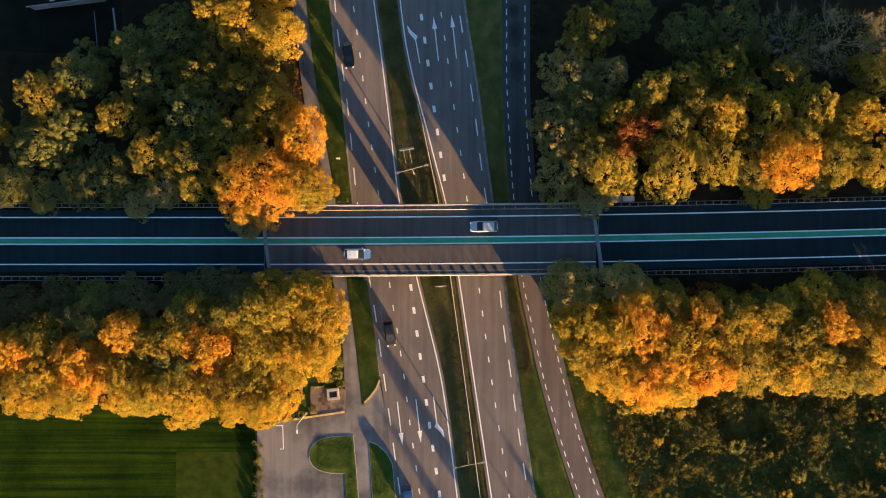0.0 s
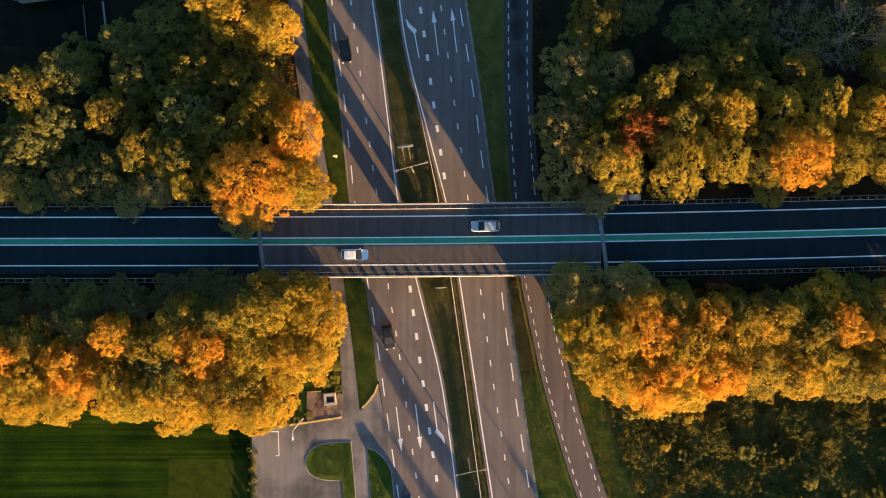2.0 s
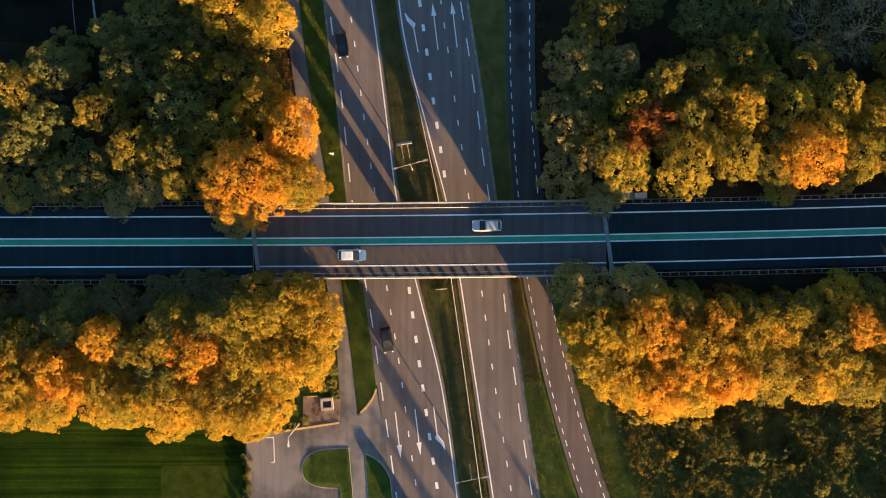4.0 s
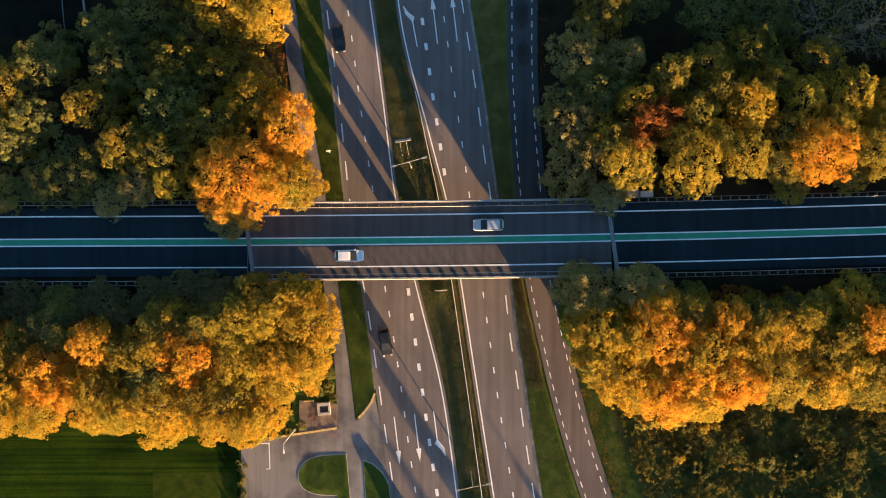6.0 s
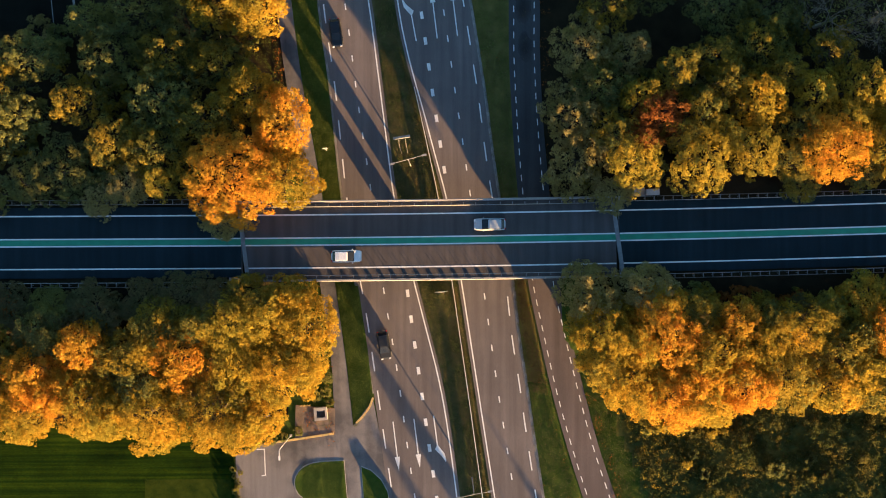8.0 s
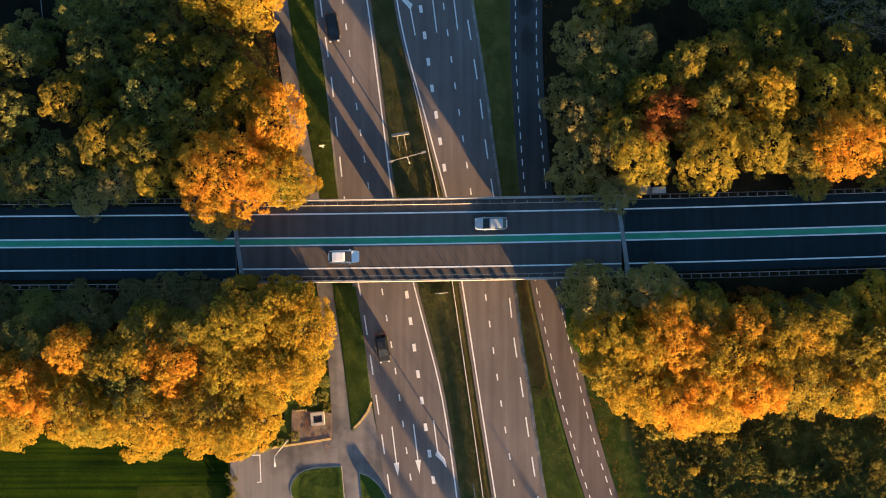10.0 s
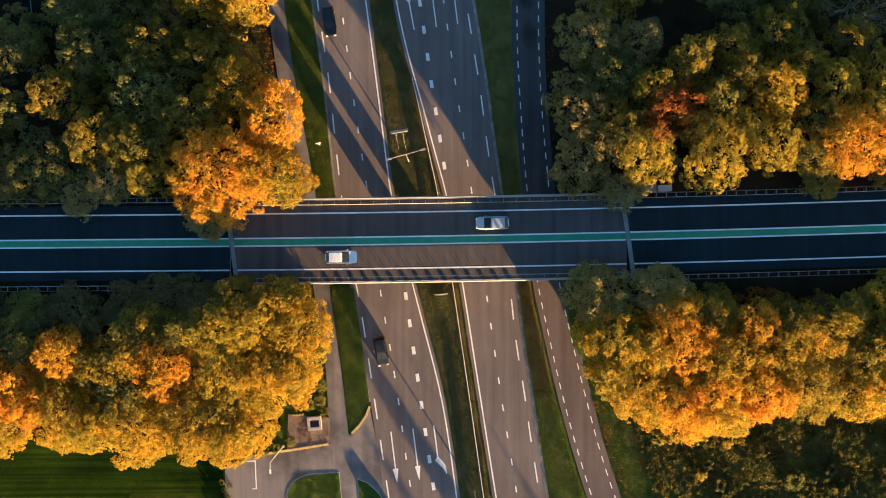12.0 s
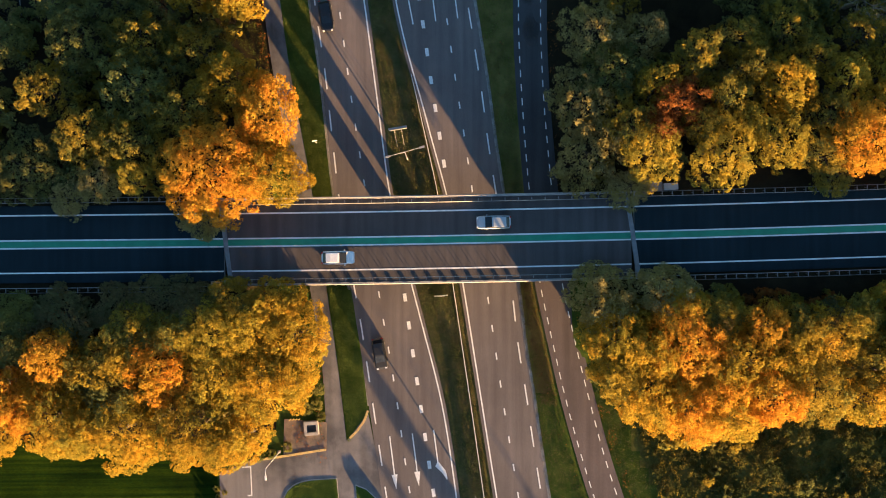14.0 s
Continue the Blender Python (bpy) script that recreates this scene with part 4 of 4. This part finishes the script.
stem_bm.free()
STEMS.materials.append(M["bark"])


def shrub(x, y, size, tint, label, group):
    s = tagged(new("shrub"), label, "shrub", group)
    s.matrix_basis = pose(x, y, terrain(x, y), 0, 0, tree_rng.uniform(0, 360)) @ Matrix.Diagonal((size, size, size * tree_rng.uniform(0.8, 1.2), 1))
    mesh_part("stem", STEMS, s)
    c = mesh_part("crown", tree_rng.choice(SHRUBS), s)
    c.material_slots[0].link = "OBJECT"
    c.material_slots[0].material = LEAF[tint]


def scrub(name, count, size, tint, label, seed, leaves=22, radius=0.32, east=84, patchy=0.0):
    """Low leafy scrub over the rough ground, joined into one mesh."""
    rng = np.random.default_rng(seed)
    spots = np.array(rough_spots(count, seed, east, patchy))
    x, y = spots[:, 0], spots[:, 1]
    inland = np.array([smooth(5.0, 17.0, p[0] - side_right.at(p[1])) for p in spots])
    spots[:, 2] += rng.uniform(0.2, 0.6, count) * (0.2 + 0.9 * inland) * np.clip(0.75 + 0.6 * np.sin(x * 0.45 + y * 0.2) * np.sin(y * 0.6 - x * 0.13 + 1.0) + 0.3 * np.sin(x * 1.3 + 2.0 * np.sin(y)) * np.sin(y * 1.1), 0.15, 1.6)
    me = leaf_mesh(name, spots, rng.uniform(0.6, 1.3, count) * radius, np.tile((0.0, 0.0, 1.0), (count, 1)), leaves, size, rng)
    me.materials.append(LEAF[tint])
    return tagged(new(name, me), label, "scrub", kind="stuff")


scrub("scrub", 4200, 0.1, "bramble", "low dark green bramble scrub", 51, 26, 0.36)
scrub("scrub", 1500, 0.1, "bramble", "taller green bramble thicket in drifts", 55, 26, 0.5, 84, 0.12)
scrub("scrub", 260, 0.09, "green", "dull green weeds among the brambles", 52)
scrub("scrub", 330, 0.08, "olive", "scattered yellowing leaves on young scrub", 53, 9, 0.8, 84, 0.05)
scrub("scrub", 460, 0.09, "olive", "yellowing saplings and weeds near the road", 54, 18, 0.45, 47)
for x, y, _ in rough_spots(60, 56, 84, 0.1):
    if x > side_right.at(y) + 13:
        shrub(x, y, tree_rng.uniform(0.6, 1.15), tree_rng.choice(("bramble", "bramble", "green", "olive")), "rounded green bush in the rough field", "bushes in the rough field")
for px in range(26):
    x = -32.2 + tree_rng.uniform(-0.4, 0.5)
    shrub(x + 3.0 * (px % 2) * 0.2, -33.5 - px * 0.55, tree_rng.uniform(0.25, 0.45), "green", "green hedge shrub beside the yard", "yard hedge")

for x0, x1, y0, y1, count in ((-76, -19, -23.5, -8, 34), (19, 80, -22, -8, 34), (-76, -20, 9, 34, 28), (17, 80, 9, 34, 28)):
    for _ in range(count):
        x, y = tree_rng.uniform(x0, x1), tree_rng.uniform(y0, y1)
        if side_right.at(y) + (7.5 if y < 0 else 3.5) < x or x < path_left.at(y) - 2.5:
            tint = tree_rng.choice(("rust", "brown") if -11 < y < 0 and abs(x) > 34 else ("green", "olive", "olive", "grey"))
            shrub(x, y, tree_rng.uniform(1.3, 2.1), tint, {"green": "dark green undergrowth shrub on the bank", "olive": "olive undergrowth shrub on the bank", "grey": "grey-green undergrowth shrub on the bank", "brown": "dull brown undergrowth shrub on the bank", "rust": "rust-red undergrowth shrub on the bank"}[tint], "bank undergrowth")


# unseen tall thicket added under the south-east trees to shade the road beyond the bridge
for i in range(9):
    y = -8.5 - i * 2.1
    for row in range(2):
        x = (13.8 - 0.53 * y) / 0.85 + row * 3.4
        if x - 2.4 > side_right.at(y):
            shrub(x, y, 2.3, "olive", "tall olive thicket under the bank trees", "thicket under the bank trees")
for x, y, size in ((-19.6, -22.2, 0.8), (-18.2, -21.6, 0.7), (-17.6, -23.4, 0.55), (-22.4, -27.6, 0.6), (-24.6, -28.6, 0.55), (-26.4, -29.0, 0.6), (-18.0, -19.4, 0.8)):
    shrub(x, y, size, "green", "dark green shrub beside the paved pad", "shrubs by the pad")
for _ in range(20):
    shrub(tree_rng.uniform(37, 60), tree_rng.uniform(-8.4, -6.7), tree_rng.uniform(0.7, 1.3), tree_rng.choice(("rust", "rust", "olive")), "low autumn-coloured shrub behind the guardrail", "shrubs behind the guardrail")
for _ in range(10):
    shrub(tree_rng.uniform(-74, -44), tree_rng.uniform(-9, -7), tree_rng.uniform(0.8, 1.4), tree_rng.choice(("rust", "brown", "brown")), "dull reddish and brown shrub behind the guardrail", "shrubs behind the guardrail")


def in_box(x0, x1, y0, y1, count, seed, z=0.08):
    rng = random.Random(seed)
    return [(rng.uniform(x0, x1), rng.uniform(y0, y1), z) for _ in range(count)]


strewn("island_grass", in_box(-21.8, -15.6, -38.0, -32.6, 900, 31) + in_box(-12.4, -9.2, -42.5, -35.5, 500, 32) + in_box(-16.6, -15.0, -45, -38, 200, 33), 0.05, 0.055, M["green_blades"], "short tufted grass on the traffic islands", 17)

def litter(name, spots, tint, label, seed):
    """Fallen leaves lying on the ground."""
    rng = np.random.default_rng(seed)
    c = np.array(spots)
    me = leaf_mesh(name, c, np.full(len(c), 0.35), np.zeros((len(c), 3)), 5, 0.09, rng, 0.12)
    me.materials.append(LEAF[tint])
    return tagged(new(name, me), label, "leaves", kind="stuff")


litter("fallen_leaves", [(x, y, max(z, 0.03) + 0.06) for x, y, z in corridor(Offset(side_right, 0.7), Offset(side_right, 2.6), -46, 46, 170, 61) + corridor(Offset(path_left, -1.6), Offset(path_left, 0.2), -30, 46, 150, 62)], "rust", "brown fallen leaves along the road edges", 63)
litter("fallen_leaves", [(x, y, max(z, 0.03) + 0.06) for x, y, z in corridor(Offset(east_right, 0.9), Offset(side_left, -0.8), -46, 46, 20, 64) + corridor(Offset(path_left, -5), Offset(path_left, -2.2), -29, -24, 22, 65)], "rust", "brown fallen leaves in the grass", 66)


def asphalt_patch(parent, spot, w, h, seed):
    """A darker patch of uneven outline on the asphalt."""
    rng = random.Random(seed)
    pts = []
    for k in range(18):
        a = k * math.tau / 18
        r = rng.uniform(0.75, 1.1)
        pts.append((spot[0] + w / 2 * r * math.cos(a), spot[1] + h / 2 * r * math.sin(a)))
    part("damp_patch", slab(pts, 0.0345, 0.032), M["damp"], parent, "dark damp patch on the asphalt")


asphalt_patch(road_side, (12.39, 37.17), 2.9, 6.0, 1)
asphalt_patch(road_side, (12.68, 31.12), 2.5, 5.0, 2)
asphalt_patch(road_side, (12.29, 41.07), 2.2, 3.4, 3)

# ---- street furniture ----
def put(name, bm, mat, parent, m=None, label="", smooth=False):
    ob = part(name, bm, mat, parent, label, smooth)
    if m:
        ob.matrix_basis = m
    return ob


def twin_lamp(base, turn, height=10.0, reach=2.1):
    """Lamp post with two arms."""
    l = tagged(new("street_lamp"), "tall galvanised lamp post with two arms in the median", "street lamp", "median lamps")
    l.matrix_basis = pose(*base, 0.0, 0, 0, turn)
    put("pole", tube([(0, 0, -0.3), (0, 0, 1.2), (0, 0, 1.25), (0, 0, height)], [0.11, 0.11, 0.085, 0.05], 10), M["grey_steel"], l, smooth=True)
    for s in (-1, 1):
        put("arm", tube([(0, 0, height - 0.05), (s * reach * 0.5, 0, height + 0.12), (s * reach, 0, height + 0.15)], [0.05, 0.04, 0.035], 8), M["grey_steel"], l, smooth=True)
        head = put("luminaire", box((-0.36, -0.14, -0.07), (0.36, 0.14, 0.07), None, 0.04), M["grey_steel"], l, pose(s * (reach + 0.25), 0, height + 0.14))
        put("lens", box((-0.26, -0.1, -0.1), (0.26, 0.1, -0.071)), M["lamp_white"], head)


twin_lamp((-4.98, 12.98), 15)
twin_lamp((4.20, -35.02), 11)
# unseen post by the service road to the south, added for its thin shadow
twin_lamp((44.29, -94.44), 11)


def single_lamp(base, turn, height=10.5):
    l = tagged(new("street_lamp"), "slim white lamp post with one arm beside the yard", "street lamp")
    l.matrix_basis = pose(*base, 0.0, 0, 0, turn)
    put("pole", tube([(0, 0, -0.3), (0, 0, 1.0), (0, 0, height)], [0.09, 0.07, 0.045], 10), M["white_steel"], l, smooth=True)
    put("arm", tube([(0, 0, height - 0.04), (0, -0.5, height + 0.08), (0, -0.95, height + 0.12)], [0.06, 0.055, 0.05], 8), M["white_steel"], l, smooth=True)
    head = put("luminaire", box((-0.13, -0.32, -0.06), (0.13, 0.32, 0.06), None, 0.035), M["white_steel"], l, pose(0, -1.15, height + 0.12))
    put("lens", box((-0.09, -0.24, -0.09), (0.09, 0.24, -0.061)), M["lamp_white"], head)
    put("base_plate", box((-0.2, -0.2, -0.05), (0.2, 0.2, 0.1)), M["concrete"], l)


single_lamp((-23.6, -28.4), 2)


def direction_sign(base, turn):
    """A sign seen edge-on: a panel on two posts with stays."""
    g = tagged(new("road_sign"), "white-edged direction sign on two braced posts in the median", "road sign")
    g.matrix_basis = pose(*base, 0.0, 0, 0, turn)
    for x in (-0.55, 0.45):
        put("post", tube([(x, 0, -0.3), (x, 0, 4.2)], [0.03, 0.03], 8), M["grey_steel"], g, smooth=True)
        put("stay", tube([(x, -1.9, 0.0), (x, -0.05, 3.4)], [0.022, 0.022], 8), M["grey_steel"], g, smooth=True)
    put("panel", box((-1.25, 0.06, 2.4), (1.25, 0.14, 4.3), None, 0.02), M["grey_steel"], g)
    put("cap", box((-1.3, 0.0, 4.305), (1.3, 0.24, 4.4), None, 0.02), M["grey_steel"], g)


direction_sign((-6.15, 16.78), 9)


def post_sign(base, turn, height, w, label):
    g = tagged(new("road_sign"), label, "road sign", "small road signs")
    g.matrix_basis = pose(*base, max(terrain(*base), 0.0) - 0.02, 0, 0, turn)
    put("post", tube([(0, 0, -0.2), (0, 0, height)], [0.04, 0.04], 8), M["white_steel"], g, smooth=True)
    put("panel", box((-w / 2, 0.045, height - w), (w / 2, 0.09, height + 0.05), None, 0.01), M["white_steel"], g)
    put("bracket", box((-w / 4, -0.045, height - 0.3), (w / 4, 0.042, height - 0.22)), M["steel"], g)


post_sign((-17.85, 15.41), 10, 2.4, 0.7, "small white road sign on a post in the verge")
post_sign((-0.39, -6.44), 4, 2.4, 1.9, "wide low sign on a post under the bridge edge")


def barrier(line, y0, y1, label):
    """A median guardrail along a line across the plan."""
    g = tagged(new("guardrail"), label, "guardrail", "median guardrails")
    for d in (-0.065,):
        bm = bmesh.new()
        n = int((y1 - y0) / 2)
        prof = [(0.035, 0.48), (0.095, 0.48), (0.115, 0.6), (0.095, 0.74), (0.035, 0.74), (0.015, 0.6)]
        rings = [[bm.verts.new((line.at(y) + d + a, y, h)) for a, h in prof] for y in (y0 + (y1 - y0) * i / n for i in range(n + 1))]
        for lo, hi in zip(rings, rings[1:]):
            for j in range(6):
                bm.faces.new((lo[j], hi[j], hi[(j + 1) % 6], lo[(j + 1) % 6]))
        bm.faces.new(rings[0])
        bm.faces.new(rings[-1])
        bmesh.ops.recalc_face_normals(bm, faces=bm.faces)
        put("beam", bm, M["white_steel"], g)
    bm = box((-0.05, -0.05, -0.3), (0.05, 0.05, 0.7))
    me = bpy.data.meshes.new("post")
    bm.to_mesh(me)
    bm.free()
    me.materials.append(M["steel"])
    y = y0 + 0.5
    while y < y1:
        mesh_part("post", me, g).matrix_basis = pose(line.at(y), y, 0, 0, 0, line.heading(y))
        y += 2.0


barrier(Line((-4.49, 25.66), (-4.20, 24.49), (-2.44, 16.20), (-0.68, 7.90), (1.27, -4.78), (3.71, -22.34), (6.44, -43.02), (10.34, -72.10)), -64, 25, "pale steel guardrail along the grassy median")


# utility chamber on its paved pad
pad = tagged(part("pad", slab([(-23.02, -28.98), (-16.88, -28.20), (-16.78, -24.29), (-22.83, -23.71)], 0.06, -0.3), M["paving"]), "brown brick paving strewn with leaves", "pavement", kind="structure")
chamber = tagged(new("utility_chamber"), "square grey concrete utility chamber with a dark hatch", "utility box")
chamber.matrix_basis = pose(*(-18.93, -24.98), 0.06, 0, 0, 5)
body = bmesh.new()
add_box(body, (-1.0, -1.0, 0), (1.0, -0.55, 0.8), None, 0.04)
add_box(body, (-1.0, 0.5, 0), (1.0, 1.0, 0.8), None, 0.04)
add_box(body, (-1.0, -0.548, 0), (-0.62, 0.498, 0.79))
add_box(body, (0.7, -0.548, 0), (1.0, 0.498, 0.79))
put("walls", body, M["concrete"], chamber)
put("hatch", box((-0.618, -0.546, 0.2), (0.698, 0.496, 0.34)), M["rubber"], chamber, label="dark steel hatch")
put("hinge", box((-0.4, 0.3, 0.345), (0.4, 0.38, 0.4)), M["steel"], chamber)

# painted bay beside the yard
for lo, hi in (((-0.08, -2.1, 0), (0.08, 2.1, 0.03)), ((-1.2, 1.94, 0), (-0.081, 2.1, 0.03)), ((-0.6, -2.1, 0), (-0.081, -1.96, 0.03))):
    ob = part("bay_line", box(lo, hi), M["paint"], apron, "white bay marking")
    ob.matrix_basis = pose(*(-27.61, -32.49), 0.0, 0, 0, 2)

# a few yellow posts with a rail beside the pad
fence = tagged(new("low_fence"), "short yellow post-and-rail fence beside the pad", "fence")
fence.matrix_basis = pose(*(-21.27, -23.71), 0.05, 0, 0, 4)
for i in range(4):
    put("post", tube([(-0.66 + i * 0.44, 0, -0.2), (-0.66 + i * 0.44, 0, 1.15)], [0.07, 0.07], 8), M["yellow_paint"], fence)
put("rail", box((-0.8, -0.03, 0.7), (0.8, 0.03, 0.78)), M["yellow_paint"], fence)

# grey cabinet behind the northern guardrail
cabinet = tagged(new("roadside_cabinet"), "grey steel roadside cabinet behind the guardrail", "cabinet")
m = upper_pose(30.7, 6.45).translation
cabinet.matrix_basis = pose(m.x, m.y, terrain(m.x, m.y), 0, 0, 2)
put("body", box((-0.9, -0.4, -0.3), (0.9, 0.4, 1.1), None, 0.03), M["grey_steel"], cabinet)
put("lid", box((-0.96, -0.46, 1.104), (0.96, 0.46, 1.2), None, 0.02), M["concrete"], cabinet, label="pale sloping lid")
for x in (-0.45, 0.45):
    put("door", box((x - 0.42, -0.43, 0.05), (x + 0.42, -0.404, 1.05)), M["grey_steel"], cabinet)

m = upper_pose(29.0, 6.5)
tagged(part("pad", box((-1.0, -0.55, -0.4), (0.75, 0.7, 0.0), m @ pose(0, 0, 0.02)), M["concrete"]), "pale concrete pad beside the roadside cabinet", "pavement", kind="structure")

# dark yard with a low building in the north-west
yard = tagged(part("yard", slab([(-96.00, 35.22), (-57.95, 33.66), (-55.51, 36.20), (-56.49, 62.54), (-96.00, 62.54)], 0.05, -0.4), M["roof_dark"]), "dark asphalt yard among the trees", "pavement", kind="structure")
shed = tagged(new("shed"), "low building with a dark flat roof and pale parapet", "building")
shed.matrix_basis = pose(*(-64.78, 45.95), 0, 0, 0, 7)
put("wall", box((-6.2, -4.0, -0.3), (6.2, 4.0, 3.0)), M["concrete"], shed)
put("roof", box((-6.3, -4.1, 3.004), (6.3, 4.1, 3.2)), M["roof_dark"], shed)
put("parapet", box((-6.4, -4.26, 3.0), (6.4, -4.11, 3.3)), M["grey_steel"], shed)
put("roof_hatch", box((-2.2, -3.8, 3.204), (-1.4, -3.3, 3.5)), M["concrete_pale"], shed)
put("roof_hatch", box((-0.9, -3.7, 3.204), (0.5, -3.2, 3.45)), M["concrete"], shed)
ob = part("yard_line", box((-0.06, -3.6, 0.0), (0.06, 3.6, 0.06)), M["grey_steel"], yard, "thin pale line on the yard")
ob.matrix_basis = pose(-59.9, 37.4, 0.0, 0, 0, 5)
yard_kerb = tagged(part("kerb", slab([(-57.08, 41.56), (-56.40, 35.81), (-56.10, 35.81), (-56.78, 41.56)], 0.2, -0.2), M["grey_steel"]), "pale kerb at the yard's edge", "kerb", kind="structure")


# ---- cars ----
def car(x, y, z, heading, paint, label, length=4.4, width=1.8, height=1.46):
    """A car that faces +y before it is turned."""
    c = tagged(new("car"), label, "car", "passing cars")
    c.matrix_basis = pose(x, y, z, 0, 0, heading)
    L, W = length / 2, width / 2

    def loft(sections):
        bm = bmesh.new()
        rings = []
        for yy, w, z0, z1 in sections:
            prof = [(-w, z0), (-w, z0 + (z1 - z0) * 0.7), (-w * 0.86, z1), (w * 0.86, z1), (w, z0 + (z1 - z0) * 0.7), (w, z0)]
            rings.append([bm.verts.new((a, yy, h)) for a, h in prof])
        for lo, hi in zip(rings, rings[1:]):
            for j in range(6):
                bm.faces.new((lo[j], lo[(j + 1) % 6], hi[(j + 1) % 6], hi[j]))
        bm.faces.new(rings[0])
        bm.faces.new(rings[-1])
        bmesh.ops.recalc_face_normals(bm, faces=bm.faces)
        return bm

    put("body", loft([(-L, W * 0.8, 0.35, 0.78), (-L + 0.25, W * 0.95, 0.22, 0.92), (-L + 1.0, W, 0.2, 0.96), (0.3, W, 0.2, 0.96), (L - 1.1, W, 0.2, 0.92), (L - 0.3, W * 0.93, 0.22, 0.78), (L, W * 0.72, 0.35, 0.62)]), paint, c, smooth=False)
    put("cabin", loft([(-L + 0.2, W * 0.78, 0.9, 0.97), (-L + 0.75, W * 0.8, 0.9, height - 0.06), (0.2, W * 0.8, 0.9, height - 0.03), (1.15, W * 0.8, 0.9, 0.96)]), M["glass"], c, label="dark tinted windows")
    put("roof", loft([(-L + 0.65, W * 0.74, height - 0.06, height - 0.02), (-L + 1.2, W * 0.76, height - 0.06, height + 0.01), (0.05, W * 0.75, height - 0.05, height), (0.25, W * 0.7, height - 0.07, height - 0.04)]), paint, c)
    for sx in (-1, 1):
        for sy in (-L + 0.8, L - 0.85):
            w = put("wheel", tube([(sx * (W - 0.2), sy, 0.31), (sx * (W + 0.01), sy, 0.31)], [0.31, 0.31], 16), M["rubber"], c)
            put("rim", tube([(sx * (W + 0.011), sy, 0.31), (sx * (W + 0.03), sy, 0.31)], [0.2, 0.18], 12), M["steel"], w)
        put("headlight", box((sx * W * 0.66 - 0.16, L - 0.3, 0.6), (sx * W * 0.66 + 0.16, L - 0.02, 0.74), None, 0.03), M["lamp_white"], c)
        put("tail_light", box((sx * W * 0.7 - 0.14, -L - 0.01, 0.66), (sx * W * 0.7 + 0.14, -L + 0.22, 0.86), None, 0.03), M["lamp_red"], c)
        put("mirror", box((sx * (W + 0.09) - 0.09, 0.85, 0.9), (sx * (W + 0.09) + 0.09, 1.0, 1.03), None, 0.03), paint, c)


def road_car(spot, line, south, paint, label):
    car(*spot, 0.03, line.heading(spot[1]) + (180 if south else 0), paint, label)


x = -14.2
car(*upper_pose(x, -2.2, DECK + 0.055).translation, -90 + upper_heading(x), M["car_white"], "white hatchback driving on the bridge")
x = 6.8
m = upper_pose(x, 2.2, DECK + 0.055).translation
car(m.x, m.y, m.z, 90 + upper_heading(x), M["car_silver"], "silver estate car driving on the bridge", 4.6)
road_car((-16.29, 33.27), west_lane, True, M["car_black"], "black car on the shaded carriageway")
road_car((-9.17, -14.54), west_lane, True, M["car_black"], "dark car in the lane beside the grass verge")
road_car((-6.0, -43.0), west_lane, True, M["car_blue"], "blue car on the sunlit carriageway")
